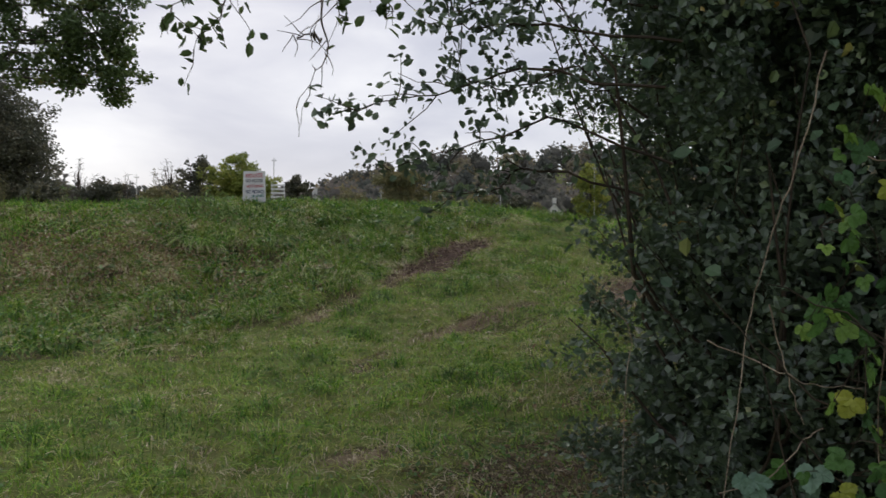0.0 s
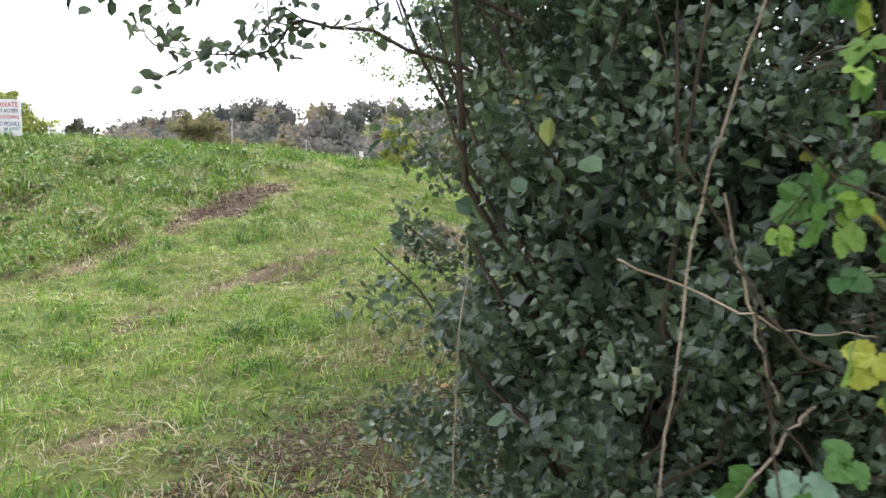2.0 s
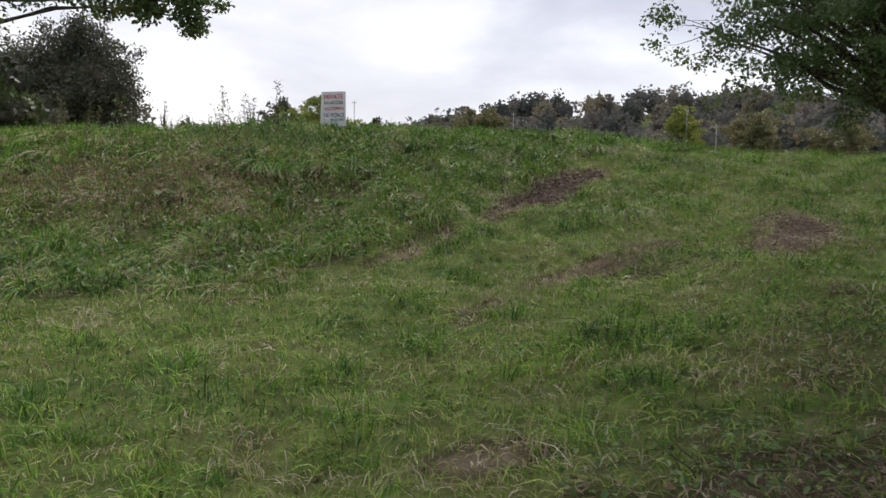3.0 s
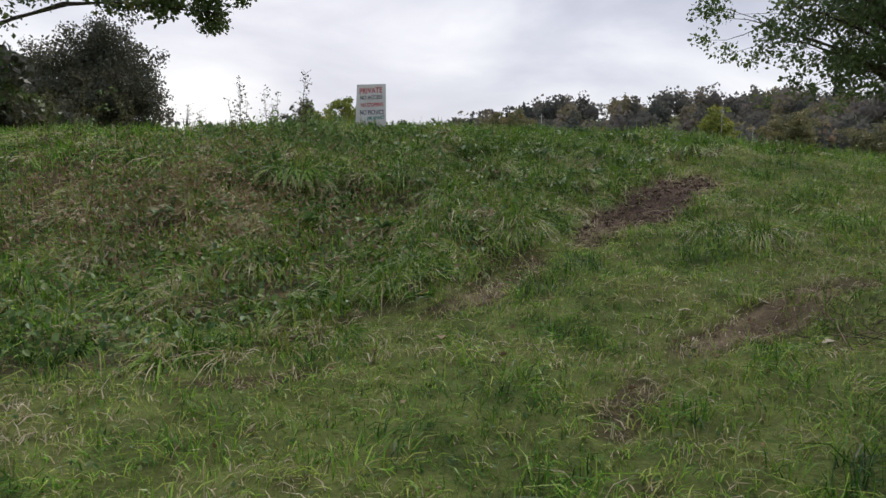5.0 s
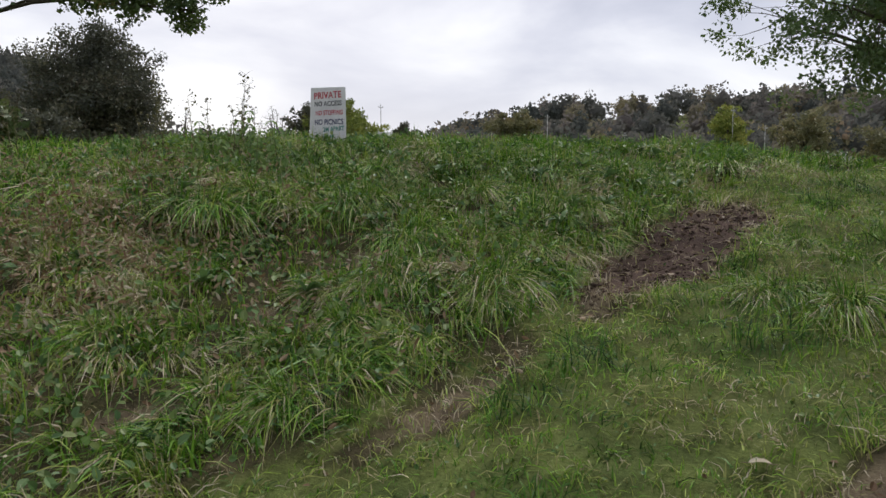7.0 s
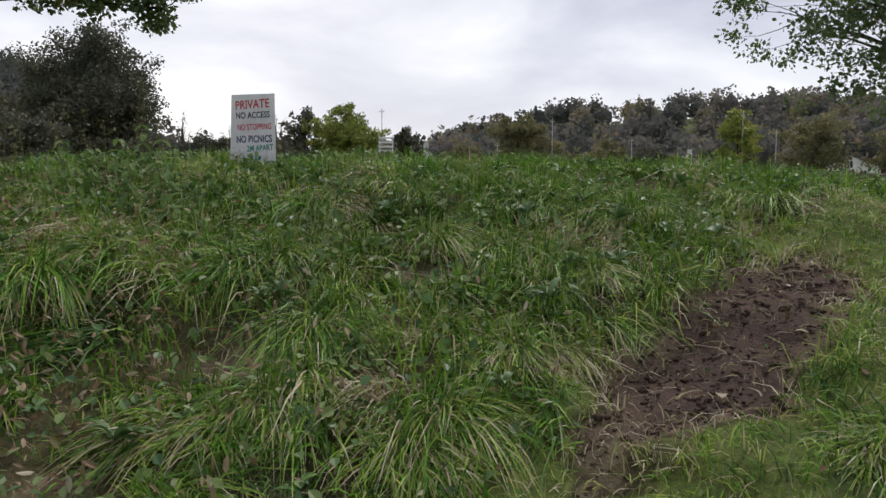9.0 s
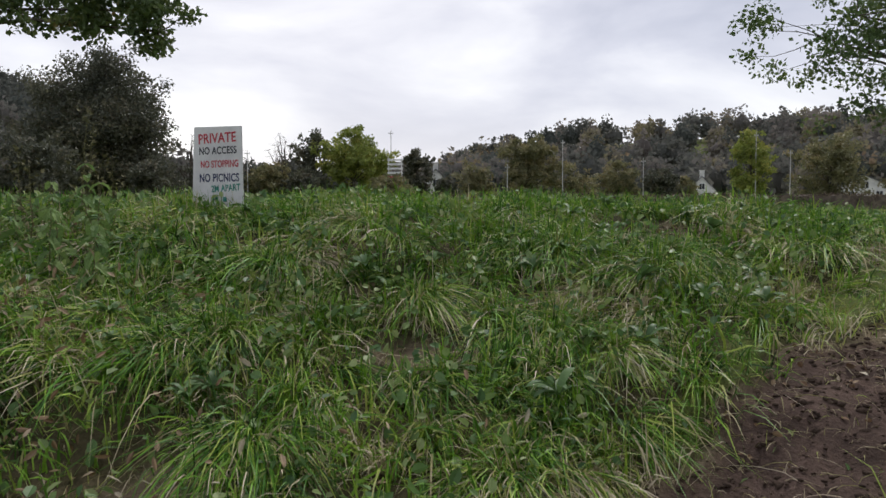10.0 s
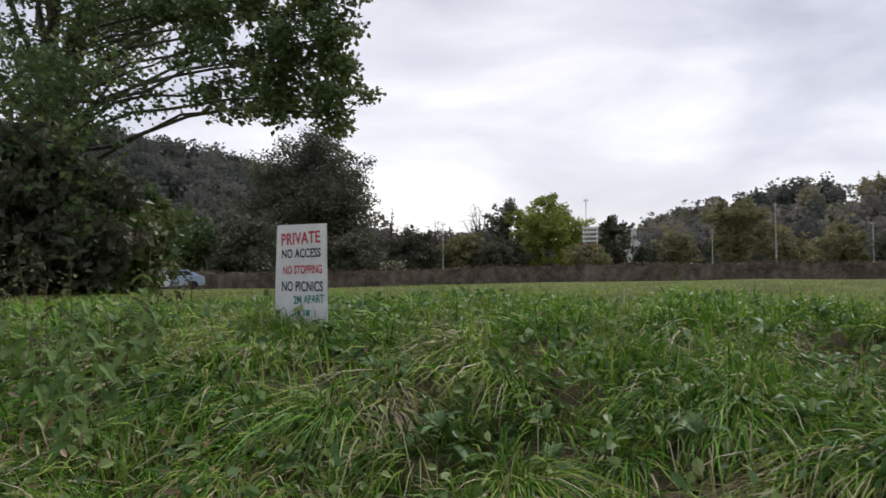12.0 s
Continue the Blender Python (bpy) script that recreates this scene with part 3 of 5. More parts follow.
def house(left, dist, wide, deep, eaves, ridge, turn, label, chimney=True):
    th = thing("house", label, "house", at_bearing(left, dist), turn=turn)
    bm = bmesh.new()
    w, d = wide / 2, deep / 2
    f = [bm.verts.new(v) for v in ((-w, -d, -0.5), (w, -d, -0.5), (w, -d, eaves), (0, -d, ridge), (-w, -d, eaves))]
    b = [bm.verts.new((v.co.x, d, v.co.z)) for v in f]
    bm.faces.new(f)
    bm.faces.new(b[::-1])
    for i in (0, 1, 4):
        j = (i + 1) % 5
        bm.faces.new((f[j], f[i], b[i], b[j]))
    part("wall", bm, RENDER_WALL, th)
    bm = bmesh.new()
    k = (ridge - eaves) / w
    for s in (-1, 1):
        o = [bm.verts.new((s * a, c, ridge - k * a + h)) for h in (0.03, 0.15) for a, c in ((0, -d - 0.2), (w + 0.25, -d - 0.2), (w + 0.25, d + 0.2), (0, d + 0.2))]
        for q in ((0, 1, 2, 3), (7, 6, 5, 4), (0, 4, 5, 1), (1, 5, 6, 2), (2, 6, 7, 3), (3, 7, 4, 0)):
            bm.faces.new([o[i] for i in q])
    bmesh.ops.recalc_face_normals(bm, faces=bm.faces)
    part("roof", bm, SLATE, th)
    if chimney:
        bm = box(bmesh.new(), -0.35, 0.35, -d + 0.1, -d + 0.9, ridge - 0.8, ridge + 0.9, 0.02)
        box(bm, -0.42, 0.42, -d + 0.03, -d + 0.97, ridge + 0.9, ridge + 1.02)
        part("chimney", bm, RENDER_WALL, th)
    for cx, cz in ((-w * 0.45, eaves * 0.72), (w * 0.45, eaves * 0.72), (0, eaves + (ridge - eaves) * 0.3)):
        win = part("window", box(bmesh.new(), cx - 0.45, cx + 0.45, -d - 0.04, -d + 0.05, cz - 0.5, cz + 0.5, 0.01), FRAME_PAINT, th)
        part("pane", box(bmesh.new(), cx - 0.37, cx - 0.03, -d - 0.05, -d + 0.03, cz - 0.42, cz + 0.42), GLASS, win)
        part("pane", box(bmesh.new(), cx + 0.03, cx + 0.37, -d - 0.05, -d + 0.03, cz - 0.42, cz + 0.42), GLASS, win)


house(10.0, 110, 5.6, 8, 3.0, 5.6, 12, "small white rendered house with a gable chimney behind the hedge")
house(-9.3, 126, 4.0, 8, 2.8, 4.9, -8, "white rendered house with a steep gable behind the hedge")
house(-19.6, 120, 7.5, 6, 2.7, 4.4, -20, "low white rendered cottage behind the hedge", False)

# a frame of pale rails behind the hedge
x, y, z = at_bearing(13.0, 90)
th = thing("rail_frame", "tall frame of white and red rails behind the hedge", "scaffold", (x, y, z), turn=10)
RAIL_RED = material("red_rail", [(0.3, (0.30, 0.07, 0.06)), (0.7, (0.42, 0.12, 0.10))], source="noise", rough=0.5, scale=4.0)
for px, py in ((-0.75, -0.4), (0.75, -0.4), (-0.75, 0.4), (0.75, 0.4)):
    part("upright", box(bmesh.new(), px - 0.04, px + 0.04, py - 0.04, py + 0.04, -0.2, 6.2, 0.01), FRAME_PAINT, th)
for i in range(7):
    part("rail", box(bmesh.new(), -0.9, 0.9, -0.47, -0.44, 2.8 + i * 0.5, 3.02 + i * 0.5, 0.008), RAIL_RED if i % 2 == 0 and i < 4 else FRAME_PAINT, th)

# parked cars beyond the brow
RUBBER = material("tyre_rubber", [(0.3, (0.015, 0.015, 0.016)), (0.7, (0.03, 0.03, 0.03))], source="noise", rough=0.85, scale=9.0)


def car(left, dist, turn, paint, label):
    th = thing("car", label, "car", at_bearing(left, dist), "parked cars", turn)
    prof = [(-2.1, 0.35), (-2.12, 0.7), (-1.95, 0.92), (-1.2, 0.98), (-0.6, 1.42), (0.9, 1.45), (1.75, 1.05), (2.1, 0.95), (2.14, 0.45), (2.0, 0.3), (-1.9, 0.28)]
    bm = bmesh.new()
    l = [bm.verts.new((a, -0.85 + (0.14 if c > 1.1 else 0), c)) for a, c in prof]
    r = [bm.verts.new((a, 0.85 - (0.14 if c > 1.1 else 0), c)) for a, c in prof]
    bm.faces.new(l)
    bm.faces.new(r[::-1])
    for i in range(len(prof)):
        j = (i + 1) % len(prof)
        bm.faces.new((l[j], l[i], r[i], r[j]))
    bmesh.ops.recalc_face_normals(bm, faces=bm.faces)
    bmesh.ops.bevel(bm, geom=list(bm.edges), offset=0.05, segments=2, affect="EDGES")
    body = part("body", bm, paint, th)
    for s in (-1, 1):
        bm = bmesh.new()
        q = [bm.verts.new((a, s * (0.865 - 0.10 * (c > 1.2)), c)) for a, c in ((-1.05, 1.02), (-0.55, 1.34), (0.8, 1.36), (1.35, 1.05))]
        bm.faces.new(q)
        bmesh.ops.solidify(bm, geom=list(bm.faces), thickness=0.03)
        part("side_window", bm, GLASS, body)
        for wx in (-1.35, 1.3):
            bm = bmesh.new()
            bmesh.ops.create_cone(bm, cap_ends=True, segments=20, radius1=0.32, radius2=0.32, depth=0.2, matrix=Matrix.Translation((wx, s * 0.78, 0.32)) @ Matrix.Rotation(radians(90), 4, "X"))
            part("wheel", bm, RUBBER, th)
    return th


CAR_WHITE = material("white_car_paint", [(0.3, (0.66, 0.67, 0.68)), (0.7, (0.76, 0.77, 0.78))], source="noise", rough=0.25, scale=0.8, vary=0.04, spec=0.6)
CAR_BLUE = material("blue_car_paint", [(0.3, (0.30, 0.38, 0.52)), (0.7, (0.36, 0.45, 0.60))], source="noise", rough=0.25, scale=0.8, vary=0.04, spec=0.6)
car(45.8, 50, 52, CAR_WHITE, "white parked hatchback seen over the brow of the field")
car(43.0, 60, 48, CAR_BLUE, "pale blue parked hatchback seen over the brow of the field")

# ---- the notice board ----
BOARD = material("white_board", [(0.3, (0.62, 0.60, 0.62)), (0.7, (0.76, 0.75, 0.76))], source="noise", rough=0.6, scale=3.0, vary=0.07, fine=25.0)
RED = material("red_paint", [(0.3, (0.40, 0.03, 0.05)), (0.7, (0.58, 0.08, 0.10))], source="noise", rough=0.6, scale=20.0)
BLACK = material("black_paint", [(0.3, (0.012, 0.012, 0.02)), (0.7, (0.04, 0.04, 0.06))], source="noise", rough=0.6, scale=20.0)
NAVY = material("navy_paint", [(0.3, (0.012, 0.015, 0.06)), (0.7, (0.04, 0.05, 0.14))], source="noise", rough=0.6, scale=20.0)
GREEN = material("green_paint", [(0.3, (0.01, 0.15, 0.12)), (0.7, (0.06, 0.30, 0.24))], source="noise", rough=0.6, scale=20.0)
SIGN_Z = float(height(-3.85, 15.83))
sign = thing("notice_board", "white hand-lettered wooden notice board standing in long grass", "sign", (-3.85, 15.82, SIGN_Z), turn=-12.8)
TOP = 2.86 - SIGN_Z
bm = box(bmesh.new(), -0.239, 0.239, -0.006, 0.006, TOP - 0.72, TOP)
for v in bm.verts:
    if v.co.z > TOP - 0.01:
        v.co.z += 0.008 * (v.co.x < 0)
    else:
        v.co.x = v.co.x * 1.03 - 0.028 * (v.co.x < 0)
bmesh.ops.bevel(bm, geom=list(bm.edges), offset=0.003, segments=2, affect="EDGES")
board = part("board", bm, BOARD, sign)
part("stake", box(bmesh.new(), -0.02, 0.02, 0.006, 0.04, -0.25, TOP - 0.1, 0.003), BARK, sign)


def painted(text, x, z, size, wide, mat, tilt=0.0):
    """A line of hand-painted capitals on the board's face, set to a width."""
    cu = bpy.data.curves.new("lettering", "FONT")
    cu.body, cu.size, cu.extrude, cu.offset = text, size * 1.38, 0.0008, size * 0.026
    cu.align_x = "CENTER"
    cu.space_character = 1.05
    cu.materials.append(mat)
    ob = new("lettering", cu)
    bpy.context.view_layer.update()
    ob.parent = board
    k = wide / max(ob.dimensions.x, 0.01)
    ob.matrix_basis = pose(x, -0.0075, z, 90, -tilt, 0) @ Matrix.Diagonal((k, 1, 1, 1))
    ob["label"] = "hand-painted capital letters"
    return ob


painted("PRIVATE", -0.005, TOP - 0.128, 0.082, 0.375, RED, 1.5)
painted("NO ACCESS", 0.0, TOP - 0.220, 0.060, 0.375, BLACK, 0.5)
painted("NO STOPPING", 0.015, TOP - 0.330, 0.058, 0.375, RED, 0.5)
painted("NO PICNICS", 0.01, TOP - 0.448, 0.068, 0.395, NAVY, 0.0)
painted("2M APART", 0.075, TOP - 0.528, 0.056, 0.29, GREEN, 2.5)
for bx, bw in ((-0.05, 0.012), (-0.02, 0.03), (0.03, 0.012), (0.065, 0.035)):
    part("brush_mark", box(bmesh.new(), bx - bw / 2, bx + bw / 2, -0.0085, -0.004, TOP - 0.615, TOP - 0.575), GREEN, board)

# ---- the bush ----
LUMPS = [((1.35, 3.05, 1.05), (0.9, 1.05, 1.6)), ((2.0, 2.35, 1.3), (1.0, 0.85, 1.9)), ((2.9, 1.5, 1.3), (1.1, 0.9, 2.0)), ((1.45, 3.1, 2.65), (1.3, 1.1, 1.05))]
BUSH_AT = np.array([1.5, 2.7, 0.2])


def bush():
    r = np.random.RandomState(21)
    th = thing("hedgerow_bush", "dense dark green hawthorn and holly bush beside the track", "bush", tuple(BUSH_AT))
    P, Q = [], []
    twigs = []
    for (c, s), n in zip(LUMPS, (700, 440, 130, 520)):
        tip = unit(r.normal(size=(n, 3))) * (r.uniform(0.2, 1.0, (n, 1)) ** 0.45)
        tip = tip * (1 + 0.10 * np.sin(tip[:, [1, 2, 0]] * 9 + 1.0) + 0.06 * np.sin(tip[:, [2, 0, 1]] * 23))
        tip = np.array(c) + tip * np.array(s) * 0.97
        foot = tip + (np.array(c) - tip) * r.uniform(0.12, 0.25, (n, 1)) - np.array([0, 0, 0.06])
        twigs += [bent(f - BUSH_AT, e - BUSH_AT, 0.003, 0.0012, r, 3, 0.2) for f, e in zip(foot[::2], tip[::2]) if e[2] > 0.45]
        k = 58
        u = r.uniform(0, 1, (n, k, 1))
        P.append((foot[:, None] * (1 - u) + tip[:, None] * u + unit(r.normal(size=(n, k, 3))) * 0.085 * r.uniform(0, 1, (n, k, 1)) ** 0.5).reshape(-1, 3))
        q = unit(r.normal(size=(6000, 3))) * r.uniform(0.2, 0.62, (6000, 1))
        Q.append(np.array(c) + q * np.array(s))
    P, Q = np.concatenate(P), np.concatenate(Q)
    P = P[P[:, 2] > height(P[:, 0], P[:, 1]) + 0.02]
    Q = Q[Q[:, 2] > height(Q[:, 0], Q[:, 1]) + 0.02]
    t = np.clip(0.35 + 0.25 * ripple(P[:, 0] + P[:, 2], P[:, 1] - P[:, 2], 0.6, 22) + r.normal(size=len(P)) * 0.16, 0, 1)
    part("foliage", leaves("foliage", P - BUSH_AT, r, 0.033, BUSH_LEAF, t, 1.25, False), None, th)
    # inner leaves keep to the ramp's dark end: the bush's inner shade, put into colour
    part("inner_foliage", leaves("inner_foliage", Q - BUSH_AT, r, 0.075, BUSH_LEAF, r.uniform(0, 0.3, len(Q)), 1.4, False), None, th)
    # a looser skin of larger dull leaves
    n = 800
    q = unit(r.normal(size=(n, 3)) + np.array([-0.2, -0.9, 0.3]))
    pick = r.randint(0, 4, n)
    c, s = np.array([v[0] for v in LUMPS])[pick], np.array([v[1] for v in LUMPS])[pick]
    S = c + q * s * r.uniform(0.88, 1.0, (n, 1))
    S = S[S[:, 2] > 0.9]
    part("outer_foliage", leaves("outer_foliage", S - BUSH_AT, r, 0.05, WIDE_LEAF, r.uniform(0, 1, len(S)), 1.15, True, along=np.array([0, 0, -0.7])), None, th, "larger dull blue-green leaves")
    lines = []
    for i in range(90):
        c, s = LUMPS[r.randint(0, 4)]
        e = np.array(c) + unit(r.normal(size=3)) * np.array(s) * 0.98
        b = np.array([c[0] + r.normal() * 0.25, c[1] + r.normal() * 0.25, 0.1])
        lines.append(bent(b - BUSH_AT, e - BUSH_AT, r.uniform(0.006, 0.022), 0.002, r, 9, 0.2))
    part("branching", tubes("branching", lines + twigs, DARK_TWIG, 4), None, th)
    # an ivied stem in the thick of it
    part("trunk", tubes("trunk", [bent(np.array([1.85, 2.35, 0.0]) - BUSH_AT, np.array([1.75, 2.3, 3.6]) - BUSH_AT, 0.17, 0.12, r, 9, 0.05)], BARK, 10), None, th)
    return th


def spray(points, r, count, leaf, mat, name, label, spreadw=0.06, tone=(0, 0.7), cat="branch"):
    """A twig through the points, with side twigs and leaves along its outer part."""
    o = np.array(points[0])
    th = thing(name, label, cat, tuple(o))
    pts = np.array(points) - o
    fine = np.stack([np.interp(np.linspace(0, len(pts) - 1, 14), np.arange(len(pts)), pts[:, k]) for k in range(3)], -1) + np.vstack([np.zeros(3), r.normal(size=(13, 3)) * 0.008])
    lines = [(fine, np.linspace(0.006, 0.0014, 14))]
    anchors = list(fine[4:])
    for i in range(3, 14):
        e = fine[i] + r.normal(size=3) * spreadw * 1.3 + (fine[-1] - fine[0]) * 0.06
        lines.append(bent(fine[i], e, 0.0025, 0.001, r, 4, 0.2))
        anchors += [e, (e + fine[i]) / 2]
    part("twig", tubes("twig", lines, DARK_TWIG, 5), None, th)["kind"] = "stuff"
    if count:
        anchors = np.array(anchors)
        P = anchors[r.randint(0, len(anchors), count)] + r.normal(size=(count, 3)) * spreadw * 0.35
        part("foliage", leaves("foliage", P, r, leaf, mat, r.uniform(*tone, count), 1.4, True), None, th)
    return th


bush()
rs = np.random.RandomState(77)
SPRAYS = [[(0.75, 2.62, 2.05), (0.23, 2.62, 2.11), (0.02, 2.64, 2.04), (-0.29, 2.64, 1.98)], [(0.8, 2.7, 1.8), (0.39, 2.63, 1.95), (0.09, 2.67, 1.86), (-0.19, 2.67, 1.78)],
          [(0.75, 2.9, 1.7), (0.32, 2.86, 1.8), (0.19, 2.87, 1.72), (-0.05, 2.85, 1.7)],
          [(0.8, 2.6, 2.2), (0.3, 2.59, 2.25), (0.11, 2.6, 2.24), (-0.05, 2.6, 2.27)], [(0.8, 2.9, 2.4), (0.35, 2.8, 2.42), (0.15, 2.8, 2.4), (0.0, 2.8, 2.33)], [(0.8, 3.0, 2.0), (0.5, 2.95, 2.2), (0.25, 2.95, 2.1), (0.1, 2.95, 2.12)]]
for pts in SPRAYS:
    spray(pts, rs, 190, 0.034, BUSH_LEAF, "leafy_branch", "thin dark leafy branch reaching out from the bush", 0.055)
# branches hanging from the tree overhead
HANG = [([(-0.3, 2.9, 3.4), (-0.46, 3.01, 2.55), (-0.49, 3.05, 2.39), (-0.45, 3.08, 2.3), (-0.5, 3.09, 2.22), (-0.57, 3.1, 2.11)], 0), ([(-0.48, 3.07, 2.33), (-0.54, 3.06, 2.335), (-0.6, 3.05, 2.33)], 0),
        ([(-0.9, 2.8, 3.3), (-1.01, 2.87, 2.6), (-0.96, 2.91, 2.47), (-1.05, 2.92, 2.36)], 45), ([(-0.6, 2.8, 3.3), (-0.78, 2.93, 2.57), (-0.84, 2.97, 2.41), (-0.96, 2.97, 2.27)], 60),
        ([(-0.2, 2.9, 3.4), (-0.31, 3.01, 2.65), (-0.41, 3.04, 2.5), (-0.39, 3.06, 2.41)], 30), ([(0, 2.9, 3.4), (-0.14, 3.02, 2.65), (-0.21, 3.06, 2.5), (-0.21, 3.08, 2.41)], 30)]
for pts, n in HANG:
    spray(pts, rs, n, 0.05, OAK_LEAF, "hanging_twig", "thin dark twig hanging from the trees overhead" if n else "bare crooked dead twig hanging overhead", 0.05)
tree("roadside_tree", "dark broad-leaved tree whose branches reach over the track", (4.6, 3.4, 0.2), 9.0, 9.5, OAK_LEAF, 91, leaf=0.13, count=30000, trunk=0.2, low=0.42, lobes=34, clump=0.45)

# a second tree, added out of view so that its crown shades the right verge
tree("roadside_tree", "dark broad-leaved tree shading the verge of the track", (6.6, 10.8, float(height(6.6, 10.8))), 10.0, 10.5, OAK_LEAF, 92, leaf=0.19, count=28000, trunk=0.22, low=0.42, lobes=44, clump=0.55)

# ---- brambles in front of the bush ----


def lobed_leaf(name, r, mat, lobes=3):
    """A bramble leaf: toothed rounded leaflets about a common stalk, slightly cupped."""
    VV, FF = [], []
    sets = {3: ((0.0, 1.0, (0.0, 0.25)), (1.15, 0.85, (0.0, 0.12)), (-1.15, 0.85, (0.0, 0.12))), 1: ((0.0, 1.5, (0.0, 0.0)),)}[lobes]
    for turn, size, (ox, oy) in sets:
        k = 26
        base = len(VV)
        c, w = math.cos(turn), math.sin(turn)
        bend, twist = r.uniform(0.05, 0.3), r.normal() * 0.12

        def put(u, v):
            x, y = ox + u * c + v * w, oy - u * w + v * c
            VV.append((x, y, 0.30 * abs(u) - bend * v * v + twist * u + 0.05 * math.sin(9 * v) * abs(u) * 2 + r.normal() * 0.006))
        put(0, 0.45 * size)
        for i in range(k):
            a = 2 * math.pi * i / k
            tooth = 1.06 if i % 2 else 0.93
            u = 0.44 * size * math.sin(a) * (1 + 0.22 * math.cos(a)) * tooth
            v = 0.5 * size - 0.5 * size * math.cos(a) * (tooth if i else 0.9)
            put(u, v)
        FF += [(base, base + 1 + i, base + 1 + (i + 1) % k) for i in range(k)]
    V = np.array(VV)
    return mesh_of(name, V, [np.array(FF)], mat, None, False)


BRAMBLE = material("bramble_leaf", [(0.0, (0.06, 0.14, 0.045)), (0.5, (0.13, 0.26, 0.06)), (0.9, (0.26, 0.40, 0.08)), (0.985, (0.44, 0.46, 0.08)), (1.0, (0.60, 0.36, 0.07))], source="random", rough=0.45, scale=6.0, vary=0.2, through_light=0.35, fine=120.0)
IVY = material("ivy_leaf", [(0.0, (0.11, 0.19, 0.13)), (1.0, (0.18, 0.28, 0.18))], source="random", rough=0.4, scale=6.0, vary=0.2, through_light=0.2)
CLUSTERS = [(0.87, 1.71, 1.62), (0.99, 1.66, 1.53), (0.91, 1.71, 1.43), (0.85, 1.74, 1.37), (0.94, 1.69, 1.26), (1.02, 1.62, 1.16), (0.96, 1.68, 1.33), (1.1, 1.56, 1.17), (1.13, 1.56, 1.23), (0.92, 1.66, 1.05), (0.97, 1.64, 1.11),
            (1.08, 1.53, 0.99), (1.13, 1.51, 1.04), (0.75, 1.69, 0.88), (1.03, 1.63, 1.49), (1.04, 1.6, 1.64), (1.09, 1.59, 1.53)]
CLUSTERS2 = [(1.11, 1.58, 1.41), (0.55, 1.74, 0.84), (0.93, 1.63, 0.96), (0.83, 1.67, 0.92), (1.14, 1.48, 1.0), (1.2, 1.6, 0.9), (1.35, 1.55, 1.3), (1.4, 1.5, 0.95), (1.3, 1.6, 1.65), (0.9, 1.75, 0.72), (1.15, 1.55, 0.75), (1.0, 1.75, 1.8), (1.25, 1.7, 1.9)]


